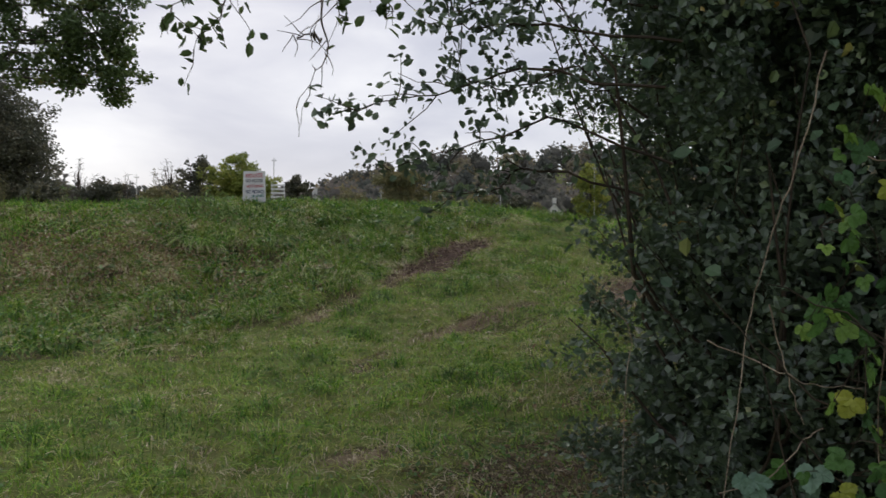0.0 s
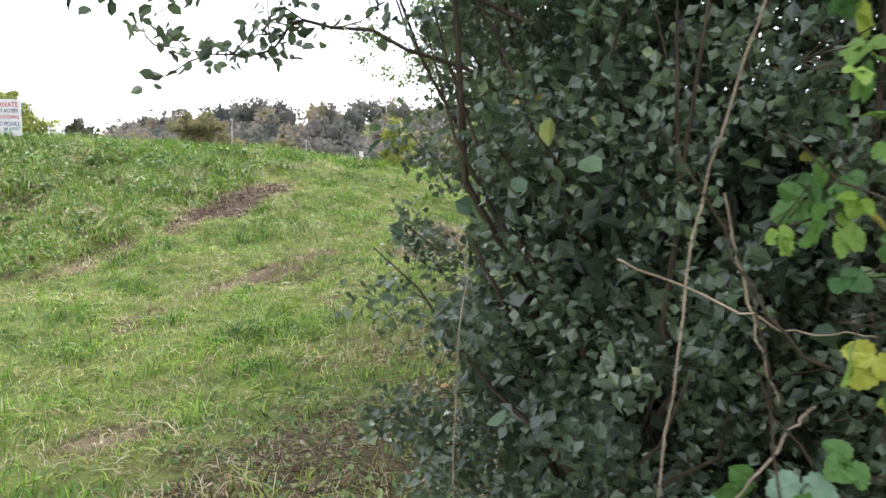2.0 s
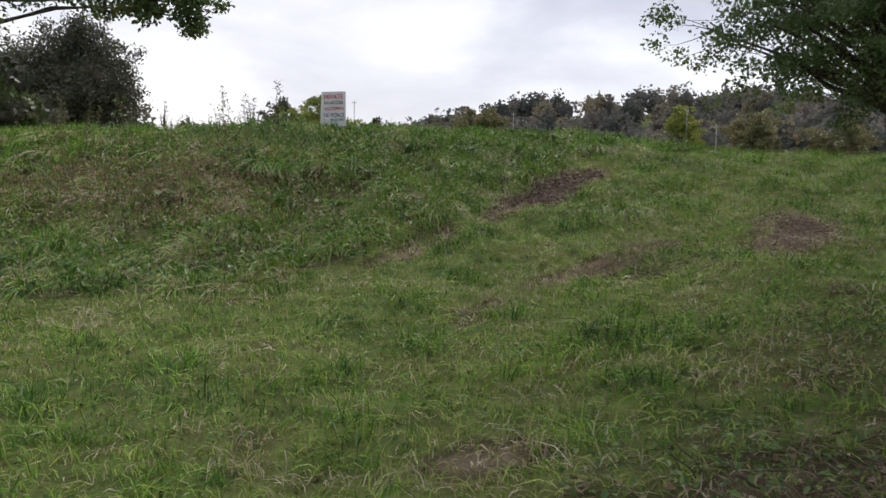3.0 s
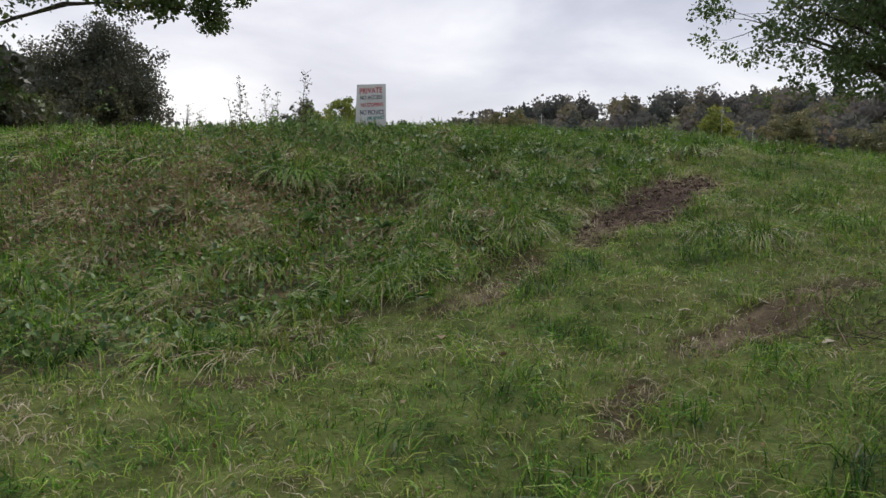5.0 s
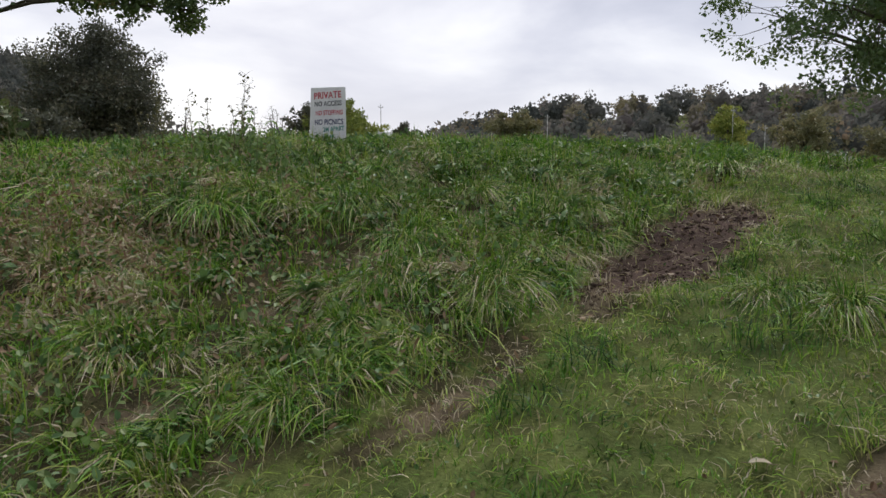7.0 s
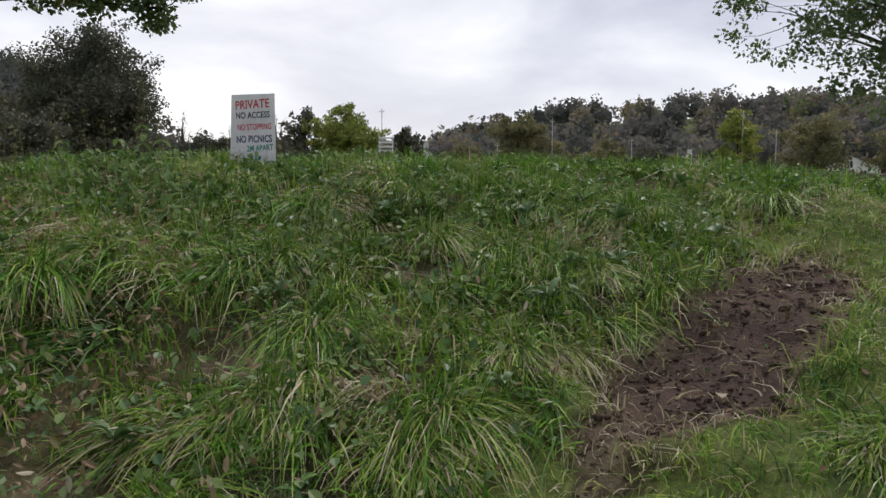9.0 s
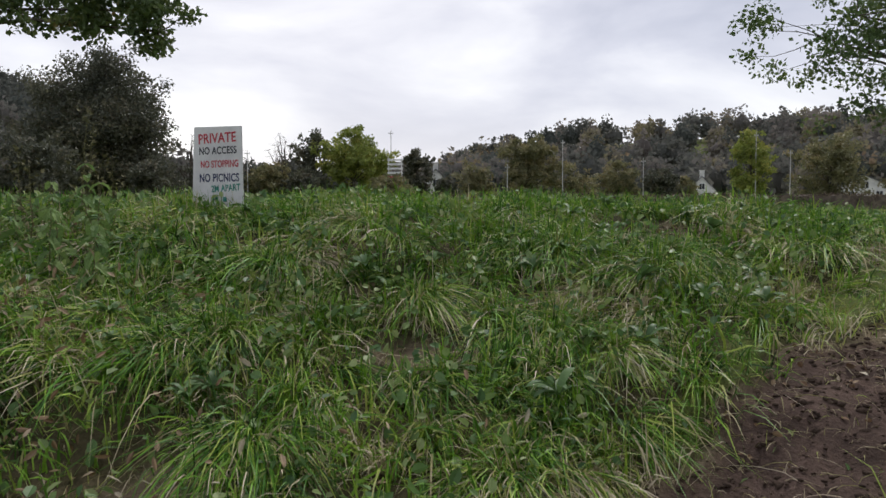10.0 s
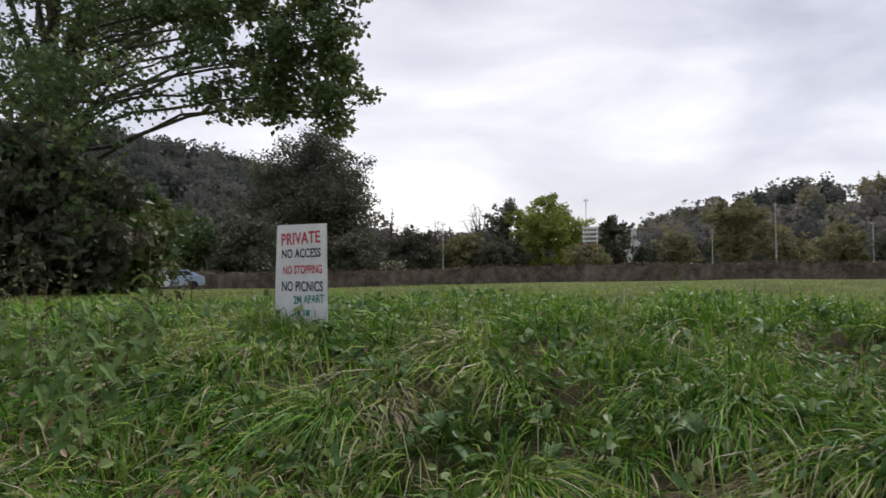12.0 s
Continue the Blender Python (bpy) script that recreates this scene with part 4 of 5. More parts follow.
def brambles():
    r = np.random.RandomState(61)
    o = np.array([1.0, 1.75, float(height(1.0, 1.75))])
    th = thing("bramble", "bright green bramble with toothed leaves and pale arching canes", "bramble", tuple(o))
    kinds = [lobed_leaf("leaf", r, BRAMBLE) for _ in range(4)]
    ivy = [lobed_leaf("leaf", r, IVY, 3) for _ in range(2)]
    stalks = []
    for c in CLUSTERS + CLUSTERS2:
        for i in range(r.randint(5, 9)):
            p = np.array(c) + r.normal(size=3) * np.array([0.055, 0.05, 0.06])
            p[1] = min(p[1], 1.88 - 0.25 * (p[0] - 0.7))
            ob = part("leaf", kinds[r.randint(4)], None, th)
            k = r.uniform(0.022, 0.046)
            ob.matrix_basis = Matrix.Translation(p - o) @ pose(0, 0, 0, r.normal(62, 26), r.normal(0, 24), r.normal(25, 55)) @ pose(0, 0, 0, 0, 0, 180 + r.normal() * 45) @ Matrix.Diagonal((k, k, k, 1))
            stalks.append(bent(np.array(c) + np.array([0.02, 0.12, -0.05]) - o, p - o, 0.0014, 0.0009, r, 4, 0.15))
    for c, k in (((0.78, 1.71, 1.01), 0.052), ((0.74, 1.69, 0.9), 0.055), ((0.70, 1.74, 1.05), 0.045), ((0.84, 1.7, 0.86), 0.05), ((0.80, 1.7, 0.94), 0.05)):
        for i in range(2):
            ob = part("leaf", ivy[i], None, th, "large dull blue-green lobed leaf")
            ob.matrix_basis = Matrix.Translation(np.array(c) - o + r.normal(size=3) * 0.03) @ pose(0, 0, 0, r.normal(60, 12), r.normal(0, 15), r.normal(20, 30)) @ pose(0, 0, 0, 0, 0, 180) @ Matrix.Diagonal((k, k, k, 1))
    for i in range(34):
        a = np.array([r.uniform(0.85, 1.6), r.uniform(1.62, 1.8), r.uniform(0.2, 1.3)])
        e = a + np.array([r.normal() * 0.3, r.uniform(-0.16, 0.02), r.uniform(-0.05, 0.75)])
        stalks.append(bent(a - o, e - o, r.uniform(0.0016, 0.0035), 0.001, r, 8, 0.25))
    part("stalk_tangle", tubes("stalk_tangle", stalks, DARK_TWIG, 4), None, th)["kind"] = "stuff"
    canes = [[(0.83, 1.68, 1.95), (0.78, 1.7, 1.7), (0.74, 1.74, 1.56), (0.70, 1.77, 1.35), (0.67, 1.76, 1.14), (0.61, 1.7, 0.89), (0.58, 1.7, 0.4)], [(0.76, 1.8, 1.39), (0.79, 1.78, 1.23), (0.82, 1.75, 1.12)],
             [(0.63, 1.84, 1.3), (0.76, 1.79, 1.24), (0.84, 1.75, 1.21), (0.93, 1.71, 1.21)], [(0.85, 1.72, 1.12), (0.79, 1.7, 1.09), (0.72, 1.7, 1.01), (0.62, 1.73, 0.97)],
             [(0.98, 1.69, 1.31), (1.03, 1.66, 1.35), (1.11, 1.6, 1.38), (1.21, 1.52, 1.38), (1.4, 1.45, 1.37)], [(0.54, 2.47, 1.32), (0.6, 2.46, 1.26), (0.58, 2.44, 1.07), (0.56, 2.4, 0.85), (0.55, 2.33, 0.2)],
             [(0.97, 1.77, 1.73), (1.06, 1.72, 1.7), (1.11, 1.7, 1.67)], [(1.13, 1.69, 1.63), (1.24, 1.61, 1.55), (1.22, 1.64, 1.5)], [(1.12, 1.7, 1.61), (1.28, 1.57, 1.63), (1.5, 1.5, 1.66)],
             [(0.95, 1.57, 1.2), (0.98, 1.54, 1.12), (1.0, 1.51, 1.04), (1.01, 1.48, 1.01), (1.05, 1.44, 0.9)], [(0.9, 1.56, 1.0), (0.94, 1.53, 0.98), (1.0, 1.47, 0.97)],
             [(1.0, 1.75, 0.2), (0.98, 1.72, 0.7), (0.96, 1.7, 1.2), (1.0, 1.68, 1.6)], [(1.2, 1.6, 0.2), (1.17, 1.6, 0.9), (1.12, 1.6, 1.35), (1.2, 1.62, 1.7)]]
    for i, c in enumerate(canes):
        pts = np.array(c) - o
        k = 4 * len(pts)
        u = np.linspace(0, len(pts) - 1, k)
        fine = np.stack([np.interp(u, np.arange(len(pts)), pts[:, j]) for j in range(3)], -1)
        fine[1:-1] = (fine[:-2] + 2 * fine[1:-1] + fine[2:]) / 4 + r.normal(size=(k - 2, 3)) * 0.0025
        part("cane", tubes("cane", [(fine, np.linspace(0.0018, 0.0011, k))], TWIG, 6), None, th, "pale dry cane")


brambles()


def fern():
    """A fern: fronds of narrow leaflets in pairs along arching midribs."""
    r = np.random.RandomState(66)
    o = np.array([1.35, 1.62, 0.75])
    th = thing("fern", "green fern with drooping narrow fronds among the brambles", "fern", tuple(o))
    for i in range(7):
        a = r.uniform(2.6, 5.6)
        d = np.array([math.cos(a), math.sin(a), 0])
        u = np.linspace(0, 1, 22)[:, None]
        rib = d * 0.42 * u + np.array([0, 0, 1]) * (0.55 * u - 0.62 * u ** 2)
        side = np.array([-d[1], d[0], 0])
        V, F3 = list(rib), []
        for k in range(1, 21):
            L = 0.085 * math.sin(math.pi * min(1, k / 21 * 0.9 + 0.12))
            for w in (-1, 1):
                e = (rib[k] + rib[k + 1]) / 2 + w * side * L + d * L * 0.3 - np.array([0, 0, 0.15 * L])
                V += [rib[k] * 0.45 + e * 0.55 - d * 0.007, rib[k + 1] * 0.45 + e * 0.55 + d * 0.003, e]
                b = len(V) - 3
                F3 += [(k, k + 1, b), (k + 1, b + 1, b), (b, b + 1, b + 2)]
        part("frond", mesh_of("frond", np.array(V), [np.array(F3)], BRAMBLE), None, th)


fern()

# ---- plants on the bank ----


def tussock_mesh(name, r, wide, tall, n, tone):
    """A grass tussock: blades that spring from one crown and arch over all round."""
    a = r.uniform(0, 6.283, n)
    rad = np.abs(r.normal(size=n)) * wide * 0.3
    P = np.stack([np.cos(a) * rad, np.sin(a) * rad, np.full(n, -0.02)], -1)
    way = np.stack([np.cos(a), np.sin(a)], -1) * 0.45 + np.array([0.1, -0.85]) + r.normal(size=(n, 2)) * 0.4
    amount = np.clip(r.normal(1.05, 0.4, n), 0.15, 1.7)
    lean = way / np.linalg.norm(way, axis=1, keepdims=True) * amount[:, None]
    t = np.clip(tone + r.normal(size=n) * 0.22 + 0.4 * (r.uniform(size=n) < 0.15), 0, 1)
    green = blades("blade_tuft", P, tall * r.uniform(0.5, 1.15, n), lean, r.uniform(0.0055, 0.0105, n), t, GRASS, 0.84, 5, 0.16)
    k = n // 3
    thatch = blades("dead_tuft", P[:k] * 1.15, tall * r.uniform(0.3, 0.8, k), lean[:k] * 1.25, r.uniform(0.004, 0.009, k), np.clip(r.normal(0.82, 0.1, k), 0.5, 1), GRASS, 0.9, 5)
    return green, thatch


def dock_mesh(name, r):
    """A low rosette of broad leaves."""
    V, F, T = [], [], []
    for i in range(9):
        a, L = r.uniform(0, 6.28), r.uniform(0.10, 0.22)
        d, s = np.array([math.cos(a), math.sin(a), 0]), np.array([-math.sin(a), math.cos(a), 0])
        lift = r.uniform(0.5, 1.5)
        b = len(V)
        tone = r.uniform(0.1, 0.55)
        for k in range(6):
            u = k / 5
            w = L * 0.17 * math.sin(math.pi * (0.08 + 0.9 * u)) ** 0.8
            c = d * L * u + np.array([0, 0, L * (lift * u - (lift + 0.1) * 0.62 * u * u)])
            V += [c - s * w + np.array([0, 0, w * 0.4]), c, c + s * w + np.array([0, 0, w * 0.4])]
        for k in range(5):
            for j in (0, 1):
                q = b + 3 * k + j
                F.append((q, q + 1, q + 4, q + 3))
        T += [tone] * 18
    return mesh_of(name, np.array(V), [np.array(F)], WEED, {"tone": np.array(T)}, True)


def nettle_thing(r):
    th = thing("nettle", "green nettle with broad toothed leaves standing in the grass", "weed", (0, 0, 0), "nettles on the bank")
    tall = 0.42
    stem = bent((0, 0, -0.03), (0.04, -0.03, tall), 0.004, 0.002, r, 7, 0.1)
    part("stem", tubes("stem", [stem], WEED_STEM, 5), None, th)
    me = [lobed_leaf("leaf", r, WEED_LEAF, 1) for _ in range(2)]
    for k in range(1, 7):
        for s in (0, 180):
            ob = part("leaf", me[k % 2], None, th)
            q = 0.085 * (1.15 - 0.09 * k)
            ob.matrix_basis = Matrix.Translation(stem[0][k]) @ pose(0, 0, 0, 0, 0, s + 90 * (k % 2) + r.normal() * 15) @ pose(0, 0, 0, -18 + r.normal() * 12, 0, 0) @ Matrix.Diagonal((q * 0.62, q, q, 1))
    return th


WEED = material("dock_leaf", [(0.0, (0.07, 0.14, 0.05)), (0.5, (0.15, 0.25, 0.08)), (1.0, (0.30, 0.36, 0.14))], rough=0.45, scale=5.0, vary=0.2, through_light=0.25)
WEED_LEAF = material("nettle_leaf", [(0.0, (0.12, 0.21, 0.06)), (1.0, (0.24, 0.34, 0.11))], source="random", rough=0.55, scale=8.0, vary=0.25, through_light=0.3, bump=0.3)
WEED_STEM = material("weed_stem", [(0.3, (0.10, 0.10, 0.045)), (0.7, (0.17, 0.15, 0.07))], source="noise", rough=0.7, scale=10.0)

rt = np.random.RandomState(71)
TUSSOCKS = [tussock_mesh("grass_tussock", rt, 0.48, 0.36, 560, 0.34), tussock_mesh("grass_tussock", rt, 0.42, 0.33, 500, 0.45), tussock_mesh("grass_tussock", rt, 0.55, 0.38, 600, 0.24)]
SPOTS = [(-3.84, 13.33, 1.2), (-1.58, 11.86, 1.0), (0.44, 12.1, 0.9), (0.78, 11.7, 0.95), (-2.03, 11.28, 1.0), (-2.57, 9.3, 0.6), (-4.9, 9.65, 0.75), (-3.98, 10.98, 0.9), (-4.05, 12.97, 1.25), (-1.48, 12.13, 1.0), (0.3, 12.05, 0.8), (-3.02, 13.36, 1.1),
         (-1.9, 14.52, 1.05), (-1.25, 12.76, 0.95), (-2.31, 12.84, 1.0), (-2.45, 11.44, 1.0), (-0.75, 13.9, 0.9), (-0.97, 15.63, 1.05), (-2.31, 12.17, 0.95), (-3.93, 15.34, 1.15), (-1.05, 15.38, 1.0), (-0.44, 14.99, 1.0), (-3.42, 13.54, 1.1), (-1.07, 14.11, 1.0),
         (-2.81, 13.59, 1.0), (-1.06, 16.85, 0.8), (-3.0, 14.8, 1.1), (-2.5, 10.3, 0.85), (-3.4, 9.3, 0.6), (-5.6, 10.2, 1.0), (0.9, 13.2, 0.6), (1.6, 12.9, 0.6), (-0.3, 15.6, 0.8), (-3.75, 15.5, 0.8), (-4.05, 15.6, 0.85), (-3.55, 15.65, 0.8), (-3.85, 15.68, 0.9), (-4.2, 15.7, 0.8)]
for i, (px, py, k) in enumerate(SPOTS):
    ob = new("grass_tussock")
    part("blade_tuft", TUSSOCKS[i % 3][0], None, ob)
    part("dead_tuft", TUSSOCKS[i % 3][1], None, ob, "dry straw-coloured dead blades")
    ob.matrix_basis = pose(px, py, float(height(px, py)), 8 + rt.normal() * 4, rt.normal() * 5, rt.uniform(-40, 40)) @ Matrix.Diagonal((k, k, k, 1))
    tagged(ob, "arching green grass tussock with straw-coloured dead blades on the bank" if i % 3 else "large dark green arching grass tussock on the bank", "grass tussock", "tussocks on the bank")
DOCKS = [dock_mesh("dock_plant", rt) for _ in range(4)]
for i in range(130):
    px, py = rt.uniform(-5.5, 1.0), rt.uniform(11.3, 17.3)
    if mud_mask(px, py) > 0.2 or zone(np.array(px), np.array(py))[0] < 0.5:
        continue
    ob = new("dock_plant", DOCKS[i % 4])
    k = rt.uniform(0.45, 0.95)
    ob.matrix_basis = pose(px, py, float(height(px, py)) + rt.uniform(0.03, 0.14), 10, 0, rt.uniform(0, 360)) @ Matrix.Diagonal((k, k, k, 1))
    tagged(ob, "low broad-leaved green dock plant among the long grass", "weed", "docks on the bank")
nettle = nettle_thing(rt)
NETTLES = [(-4.29, 14.38), (-4.12, 14.53), (-4.1, 14.13), (-4.48, 14.28), (-4.06, 13.95), (-4.6, 14.6), (-4.35, 13.8), (-4.75, 14.1), (-3.95, 14.35), (-4.9, 14.5), (-4.2, 14.8), (-3.75, 13.9), (-4.55, 15.1)]
for i, (px, py) in enumerate(NETTLES):
    m = pose(px, py, float(height(px, py)), rt.normal() * 6, rt.normal() * 6, rt.uniform(0, 360))
    if i == 0:
        nettle.matrix_basis = m
    else:
        copy_thing(nettle, m @ Matrix.Scale(rt.uniform(0.8, 1.15), 4))


def weed_stalk(px, py, tall, leafy, r, label):
    """A thin upright weed with short side branches and small leaves or seed heads."""
    th = thing("weed_stalk", label, "weed", (px, py, float(height(px, py))), "tall weeds on the bank")
    stem = bent((0, 0, -0.05), (r.normal() * 0.06, r.normal() * 0.06, tall), 0.006, 0.002, r, 10, 0.08)
    lines, tips = [stem], []
    for k in range(3, 10):
        for s in range(2):
            e = stem[0][k] + np.array([r.normal() * 0.10, r.normal() * 0.10, 0.08]) * tall * 0.8
            lines.append(bent(stem[0][k], e, 0.0025, 0.001, r, 4, 0.1))
            tips += [e, (e + stem[0][k]) / 2]
    part("stem", tubes("stem", lines, WEED_STEM, 5), None, th)
    n = leafy
    tips = np.array(tips)
    P = tips[r.randint(0, len(tips), n)] + r.normal(size=(n, 3)) * 0.02
    part("foliage", leaves("foliage", P, r, 0.035, WEED if leafy > 60 else WEED_STEM, r.uniform(0, 1, n), 1.5, True), None, th)


weed_stalk(-5.75, 11.4, 1.35, 150, rt, "thin upright leafy sapling on the dry part of the bank")
weed_stalk(-6.2, 11.0, 0.8, 120, rt, "thin upright leafy sapling on the dry part of the bank")
for i in range(26):
    px = rt.uniform(-9.5, -4.3)
    weed_stalk(px, float(crest(px)) - rt.uniform(-0.6, 1.6), rt.uniform(0.35, 0.85), 40, rt, "thin dry brown weed stalk standing on the brow")

# dead leaves lying about, and clods in the trodden earth
LITTER = material("dead_leaf", [(0.0, (0.10, 0.06, 0.035)), (0.5, (0.24, 0.15, 0.085)), (0.85, (0.36, 0.27, 0.17)), (1.0, (0.60, 0.55, 0.42))], rough=0.75, scale=5.0, vary=0.25, through_light=0.1)
CLOD = material("earth_clod", [(0.3, (0.045, 0.03, 0.022)), (0.7, (0.12, 0.085, 0.065))], source="noise", rough=0.95, scale=7.0, bump=0.8, spec=0.1)


def litter():
    r = np.random.RandomState(81)
    n = 9000
    x, y = r.uniform(-5, 4, n), r.uniform(2.2, 16.5, n)
    m = np.maximum(mud_mask(x, y) * 0.5, litter_mask(x, y))
    keep = r.uniform(size=n) < 0.05 + 0.95 * m
    x, y = x[keep], y[keep]
    P = np.stack([x, y, height(x, y) + 0.015], -1)
    me = leaves("leaf_litter", P, r, 0.042, LITTER, r.beta(1.5, 2.0, len(x)), 1.5, True, up=1.2)
    tagged(new("leaf_litter", me), "brown and pale fallen leaves scattered over grass and mud", "fallen leaves", kind="stuff")


def clods():
    r = np.random.RandomState(82)
    bm = bmesh.new()
    bmesh.ops.create_icosphere(bm, subdivisions=1, radius=1)
    bv = np.array([v.co[:] for v in bm.verts])
    bf = np.array([[v.index for v in f.verts] for f in bm.faces])
    bm.free()
    n = 14000
    x, y = r.uniform(-1.6, 1.5, n), r.uniform(11.4, 16.8, n)
    keep = mud_mask(x, y) > 0.45 + 0.3 * r.uniform(size=n)
    x, y = x[keep], y[keep]
    k = 0.004 + 0.034 * r.beta(0.9, 8, len(x))
    at = np.stack([x, y, height(x, y) + k * 0.2], -1)
    V = (bv * k[:, None, None] * np.array([1.3, 1.0, 0.75]) * (1 + 0.25 * r.normal(size=(len(x), len(bv), 1))) + at[:, None]).reshape(-1, 3)
    F = (bf[None] + (np.arange(len(x)) * len(bv))[:, None, None]).reshape(-1, 3)
    me = mesh_of("earth_clods", V, [F], CLOD, None, True)
    tagged(new("earth_clods", me), "crumbly dark brown clods of trodden earth on the bank", "earth", kind="stuff")


def twig_heap(px, py, wide, n, r, label):
    """A loose heap of cut and fallen twigs."""
    lines = []
    for _ in range(n):
        x, y = px + r.normal() * wide, py + r.normal() * wide * 0.8
        a, L = r.uniform(0, 6.283), r.uniform(0.10, 0.34)
        z = float(height(x, y))
        p = np.array([x - px, y - py, z + r.uniform(0.0, 0.05)])
        e = p + np.array([math.cos(a) * L, math.sin(a) * L, r.uniform(-0.02, 0.16)])
        lines.append(bent(p, e, r.uniform(0.0015, 0.004), 0.001, r, 5, 0.2))
    th = thing("twig_heap", label, "twigs", (px, py, 0))
    half = len(lines) // 2
    part("twig_tangle", tubes("twig_tangle", lines[:half], DARK_TWIG, 4), None, th)["kind"] = "stuff"
    part("dry_tangle", tubes("dry_tangle", lines[half:], TWIG, 4), None, th, "dry pale twigs")["kind"] = "stuff"


def pale_leaf(px, py, k, r, label, tone):
    """A curled fallen leaf lying on the grass."""
    th = thing("fallen_leaf", label, "leaf", (px, py, float(height(px, py)) + 0.035), turn=r.uniform(0, 360))
    u = np.linspace(0, 1, 7)
    w = np.sin(np.pi * (0.06 + 0.9 * u)) * 0.3 * (1 + 0.25 * (np.arange(7) % 2))
    V = np.concatenate([np.stack([u, e * w, 0.25 * np.abs(e) * w + 0.1 * np.sin(3 * u)], -1) for e in (-1, 0, 1)]) * k
    F = np.array([[7 * j + i, 7 * j + i + 1, 7 * j + i + 8, 7 * j + i + 7] for j in (0, 1) for i in range(6)])
    part("blade", mesh_of("blade", V, [F], LITTER, {"tone": np.full(21, tone)}, True), None, th)
    part("stalk", tubes("stalk", [bent((-0.35 * k, 0, 0), (0.02, 0, 0), 0.002, 0.0015, r, 4, 0.1)], TWIG, 5), None, th)


litter()
clods()
for px, py, k, tone in ((-0.25, 9.94, 0.085, 0.96), (-0.16, 9.91, 0.07, 0.92), (-0.9, 11.62, 0.09, 0.6), (0.5, 9.2, 0.11, 0.95), (-0.2, 12.6, 0.08, 0.9), (0.3, 13.2, 0.07, 0.9), (-1.9, 9.3, 0.09, 0.8), (-2.6, 12.3, 0.09, 0.5), (0.4, 13.8, 0.06, 0.95)):
    pale_leaf(px, py, k, rt, "pale curled fallen leaf lying on the ground" if tone > 0.7 else "brown curled fallen leaf lying on the ground", tone)
twig_heap(0.75, 4.5, 0.5, 260, rt, "tangle of dead twigs and stalks at the foot of the bush")
twig_heap(1.5, 4.9, 0.5, 200, rt, "tangle of dead twigs and stalks beside the bush")
twig_heap(0.8, 9.35, 0.22, 90, rt, "small heap of cut grey twigs on the worn path")
twig_heap(2.5, 10.8, 0.5, 140, rt, "scatter of fallen twigs on bare leaf-strewn earth")

# ---- grass, last because it is most ----


def short_grass():
    r = np.random.RandomState(41)
    n = 270000
    y = 2.0 + 17.0 * r.uniform(0, 1, n) ** 0.8
    u = r.uniform(0, 1, n)
    x = (-2.4 - 0.42 * np.minimum(y, 9.5)) * (1 - u) + (2.2 + 0.33 * y) * u
    rank, dry = zone(x, y)
    worn = mud_mask(x, y)
    bare = np.maximum(worn ** 3 * 1.25, litter_mask(x, y) * 0.45)
    keep = (r.uniform(0, 1, n) > np.maximum(bare, rank * 0.8)) & (r.uniform(0, 1, n) < 0.74 + 0.55 * ripple(x, y, 0.35, 49))
    x, y, dry, rank, worn = x[keep], y[keep], dry[keep], rank[keep], worn[keep]
    n = len(x)
    P = np.stack([x, y, height(x, y) - 0.004], -1)
    lush = np.clip(smooth(0.1, 0.8, ripple(x, y, 1.3, 50)) + 1.2 * np.exp(-((x - 0.35) / 0.6) ** 2 - ((y - 7.2) / 0.38) ** 2), 0, 1.5)
    tone = np.clip(0.48 + 0.44 * dry - 0.24 * lush + 0.5 * worn + 0.2 * ripple(x, y, 0.45, 43) + 0.13 * ripple(x, y, 2.6, 44) + r.normal(size=n) * 0.2, 0, 1)
    way = np.stack([0.5 * ripple(x, y, 0.9, 55), 0.5 * ripple(x, y, 0.9, 56)], -1)
    lean = r.normal(size=(n, 2)) * 0.7 + way
    tall = r.uniform(0.03, 0.10, n) * (1 + 1.3 * lush) * (1 + 0.3 * np.clip(ripple(x, y, 0.35, 45), -1, 1)) * (1 + 0.25 * smooth(9, 13, y))
    me = blades("short_grass", P, tall, lean, r.uniform(0.004, 0.010, n), tone, GRASS, 0.5, 2)
    tagged(new("short_grass", me), "short trodden green and straw-coloured grass over the track and verge", "grass", kind="stuff")


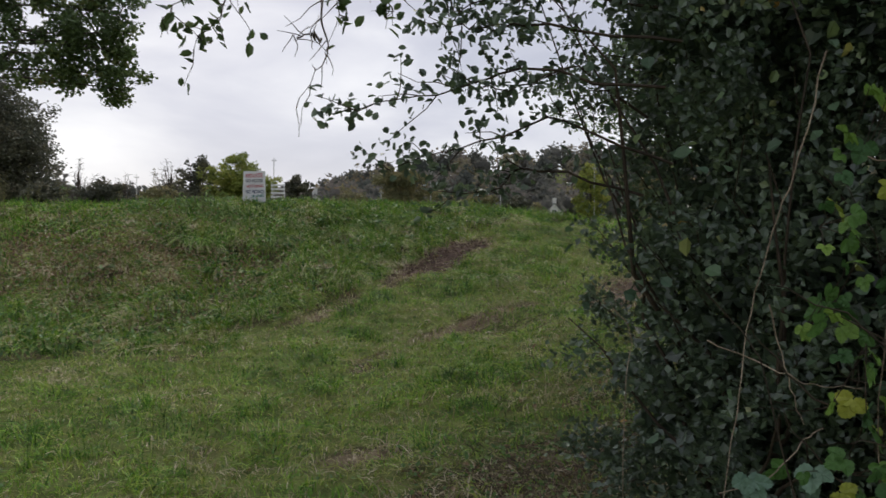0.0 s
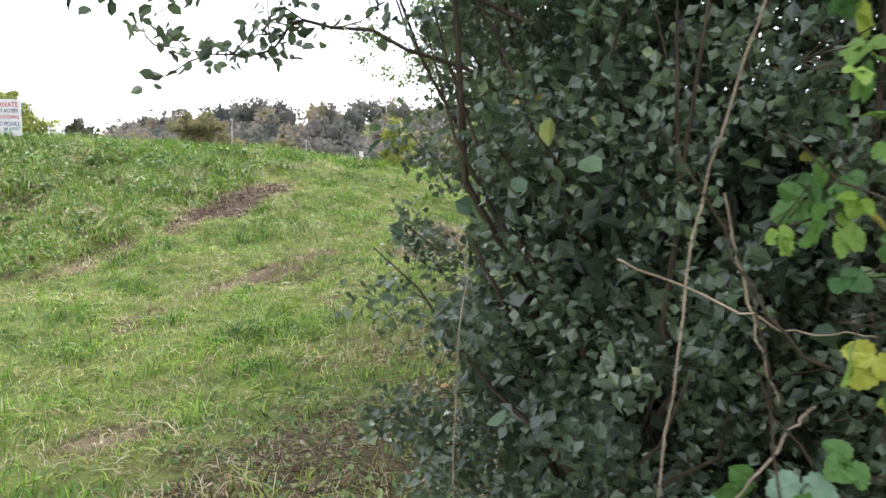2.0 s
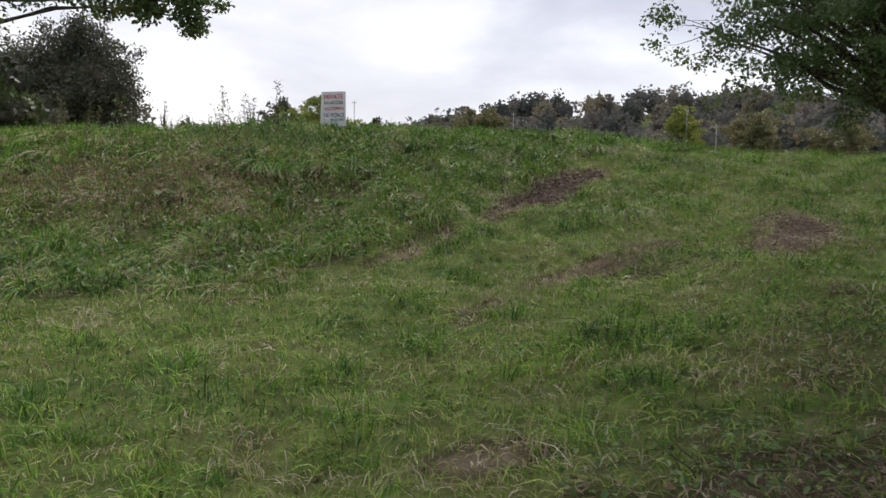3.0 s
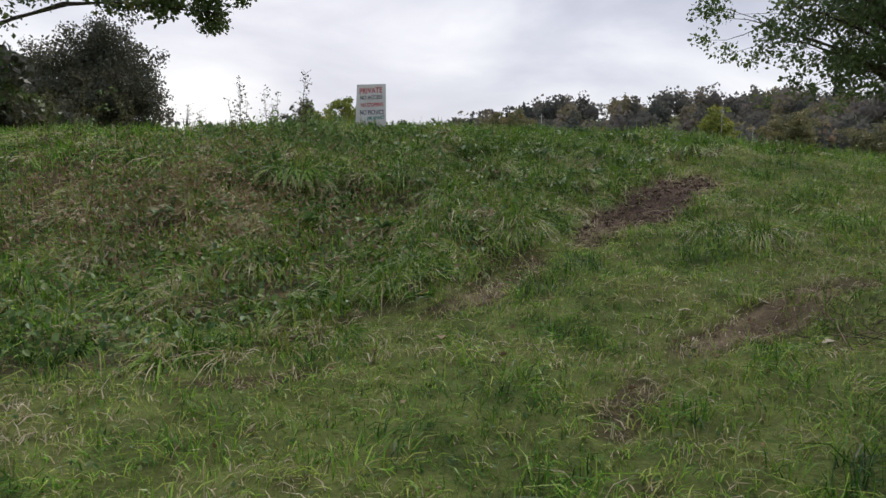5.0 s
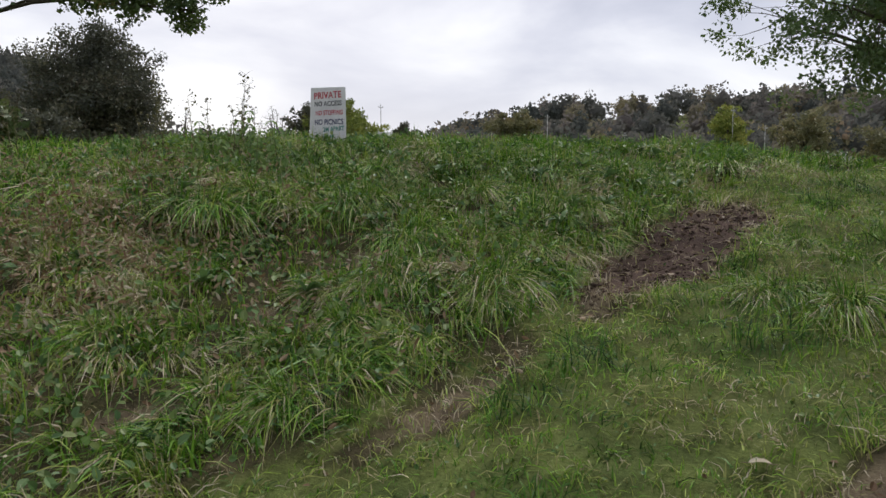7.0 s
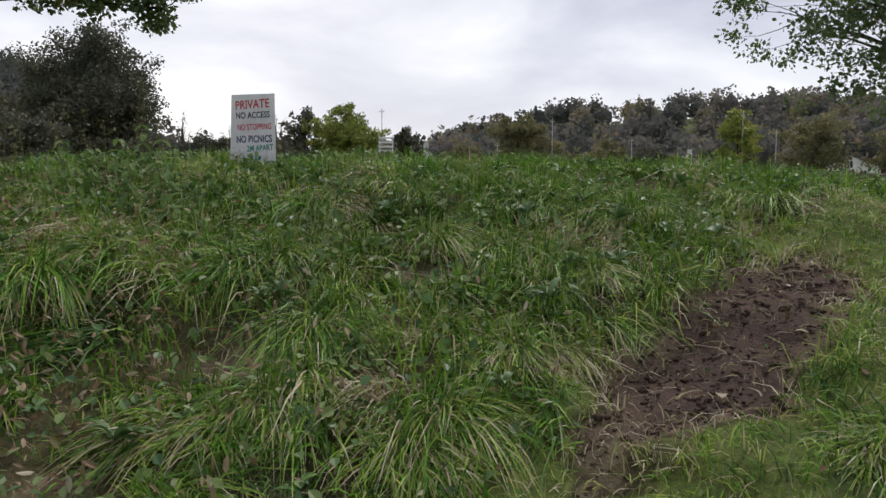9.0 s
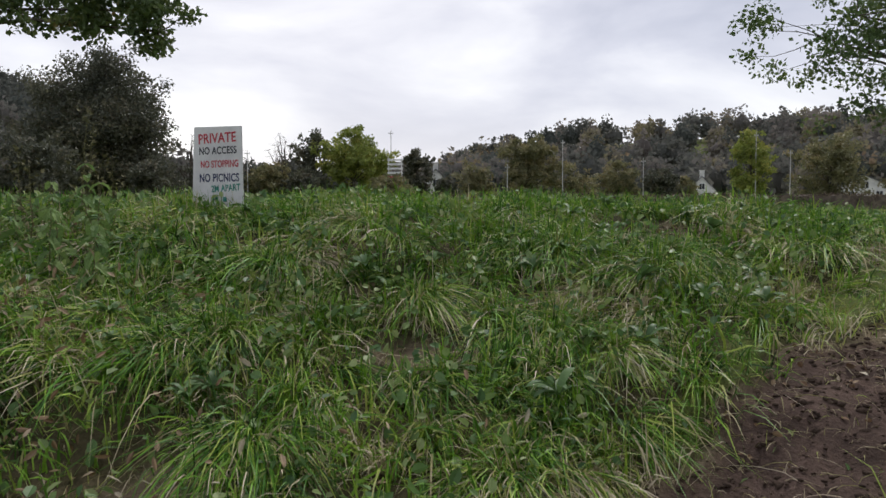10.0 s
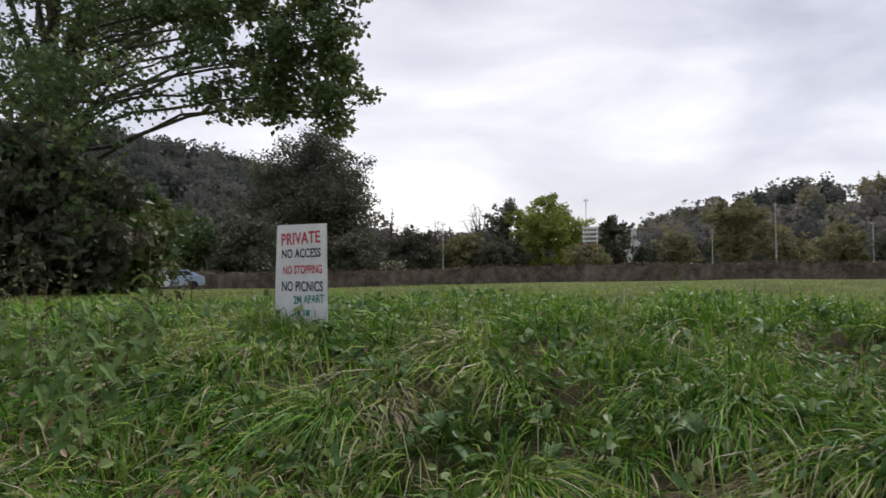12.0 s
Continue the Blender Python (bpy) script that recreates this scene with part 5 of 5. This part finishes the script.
def rank_grass():
    r = np.random.RandomState(42)
    # tufts crowd the bank, each leaning down the slope
    m = 4000
    cx, cy = r.uniform(-11, 5, m), 8.2 + 11.0 * r.uniform(0, 1, m) ** 0.95
    rank, dry = zone(cx, cy)
    keep = (r.uniform(0, 1, m) < rank * (0.72 + 0.7 * ripple(cx, cy, 0.8, 59))) & (mud_mask(cx, cy) < 0.25)
    cx, cy, dry = cx[keep], cy[keep], dry[keep]
    m = len(cx)
    near = (np.abs(cx + 2) < 4.2) & (cy < 17)
    count = np.where(near, 105, 42)
    big = r.uniform(0.6, 1.25, m) * (1 + 0.3 * ripple(cx, cy, 1.6, 52))
    hue = np.clip(0.33 + 0.34 * dry - 0.16 * ripple(cx, cy, 1.0, 60) + 0.22 * r.normal(size=m), 0.02, 0.9)
    own = np.repeat(np.arange(m), count)
    n = len(own)
    a = r.uniform(0, 6.283, n)
    rad = np.abs(r.normal(size=n)) * 0.095 * big[own]
    x, y = cx[own] + np.cos(a) * rad, cy[own] + np.sin(a) * rad
    P = np.stack([x, y, height(x, y) - 0.015], -1)
    way = (np.stack([0.6 * ripple(cx, cy, 1.4, 47), -0.72 + 0.5 * ripple(cx, cy, 1.2, 48)], -1) + r.normal(size=(m, 2)) * 0.35)[own]
    lean = np.stack([np.cos(a), np.sin(a)], -1) * np.clip(r.normal(0.3, 0.3, n), 0.0, 1.2)[:, None] + way + r.normal(size=(n, 2)) * 0.35
    straw = r.uniform(size=n) < 0.24
    tone = np.clip(hue[own] + r.normal(size=n) * 0.2 + 0.4 * straw, 0, 1)
    tall = np.clip(0.23 * big[own] * r.uniform(0.3, 1.3, n), 0.05, 0.42)
    me = blades("rank_grass", P, tall, lean, r.uniform(0.005, 0.0125, n) * np.where(near[own], 1, 1.5), tone, GRASS, 0.8, 3, 0.15)
    tagged(new("rank_grass", me), "long tangled uncut grass covering the bank and its brow", "grass", kind="stuff")


def dead_stalks():
    """Dry stalks and roots lying on the bare earth, under the bush and in the thin grass."""
    r = np.random.RandomState(48)
    n = 60000
    x, y = r.uniform(-5.5, 4.2, n), r.uniform(2.2, 16.8, n)
    rank, dry = zone(x, y)
    want = np.maximum(np.maximum(mud_mask(x, y) * 0.6, litter_mask(x, y) * 0.9), dry * 0.4 + rank * 0.15)
    keep = r.uniform(size=n) < want
    x, y = x[keep], y[keep]
    n = len(x)
    P = np.stack([x, y, height(x, y) + r.uniform(0.0, 0.03, n)], -1)
    lean = r.normal(size=(n, 2)) * 1.3
    me = blades("dead_stalks", P, r.uniform(0.02, 0.10, n), lean, r.uniform(0.002, 0.005, n), np.clip(r.normal(0.80, 0.08, n), 0.5, 1), GRASS, 0.6, 3)
    tagged(new("dead_stalks", me), "dry straw-coloured stalks lying over bare earth and thin grass", "dead grass", kind="stuff")


def verge_herbs():
    """Small dark and bright leaves of the low herbs in the grass and round the bush."""
    r = np.random.RandomState(49)
    n = 52000
    x, y = r.uniform(-6.5, 4.5, n), r.uniform(2.2, 17.8, n)
    rank, dry = zone(x, y)
    want = np.maximum(litter_mask(x, y) * 0.9, 0.08 + 0.3 * rank + 0.45 * np.clip(ripple(x, y, 0.8, 58), 0, 1)) * (1 - 0.9 * mud_mask(x, y))
    keep = r.uniform(size=n) < want
    x, y, rank = x[keep], y[keep], rank[keep]
    m = np.maximum(litter_mask(x, y), rank)
    P = np.stack([x, y, height(x, y) + r.uniform(0.01, 0.04, len(x)) + m * r.uniform(0, 0.17, len(x))], -1)
    me = leaves("verge_herbs", P, r, 0.032 + 0.028 * rank, WEED, r.uniform(0, 1, len(x)), 1.4, True, up=0.8)
    tagged(new("verge_herbs", me), "low small-leaved green herbs scattered through the grass", "herbs", kind="stuff")


def dead_bracken():
    """Brown withered growth on the dry shoulder of the bank."""
    r = np.random.RandomState(57)
    n = 6000
    x, y = -5.4 + r.normal(size=n) * 1.5, 11.9 + r.normal(size=n) * 0.95
    lift = r.uniform(0, 0.3, n)
    P = np.stack([x, y, height(x, y) + lift], -1)
    me = leaves("dead_bracken", P, r, 0.06, LITTER, r.uniform(0.4, 0.96, n), 2.8, True, up=0.2)
    tagged(new("dead_bracken", me), "brown withered weeds on the dry shoulder of the bank", "dead weeds", kind="stuff")


def upright_grass():
    """Fresh broad blades that stand between the tussocks and along the brow."""
    r = np.random.RandomState(46)
    n = 84000
    x, y = r.uniform(-11, 6, n), 9.0 + 10.5 * r.uniform(0, 1, n) ** 0.8
    rank, dry = zone(x, y)
    keep = (r.uniform(0, 1, n) < rank * (0.55 + 0.6 * ripple(x, y, 0.8, 53))) & (mud_mask(x, y) < 0.2)
    x, y, dry = x[keep], y[keep], dry[keep]
    n = len(x)
    P = np.stack([x, y, height(x, y) - 0.01], -1)
    tone = np.clip(0.38 + 0.2 * dry - 0.1 * ripple(x, y, 1.0, 60) + r.normal(size=n) * 0.13, 0, 1)
    me = blades("upright_grass", P, r.uniform(0.10, 0.28, n) * (1 + 0.25 * smooth(14.5, 16.5, y)), r.normal(size=(n, 2)) * 0.5 + np.array([0, -0.25]), r.uniform(0.008, 0.018, n), tone, GRASS, 0.55, 3)
    tagged(new("upright_grass", me), "fresh bright green broad-bladed grass standing along the brow", "grass", kind="stuff")


def field_grass():
    r = np.random.RandomState(47)
    n = 28000
    y = 17.5 + 40 * r.uniform(0, 1, n) ** 2.2
    x = -3 + r.uniform(-1, 1, n) * (10 + 0.55 * (y - 10))
    P = np.stack([x, y, height(x, y) - 0.01], -1)
    tone = np.clip(0.63 + 0.12 * ripple(x, y, 4.0, 54) + r.normal(size=n) * 0.12, 0, 1)
    k = 1 + (y - 17.5) / 25
    me = blades("field_grass", P, r.uniform(0.05, 0.13, n), r.normal(size=(n, 2)) * 0.5, r.uniform(0.010, 0.018, n) * k, tone, GRASS, 0.4, 2)
    tagged(new("field_grass", me), "short yellow-green pasture grass on the flat field", "grass", kind="stuff")


short_grass()
rank_grass()
dead_stalks()
verge_herbs()
dead_bracken()
upright_grass()
field_grass()
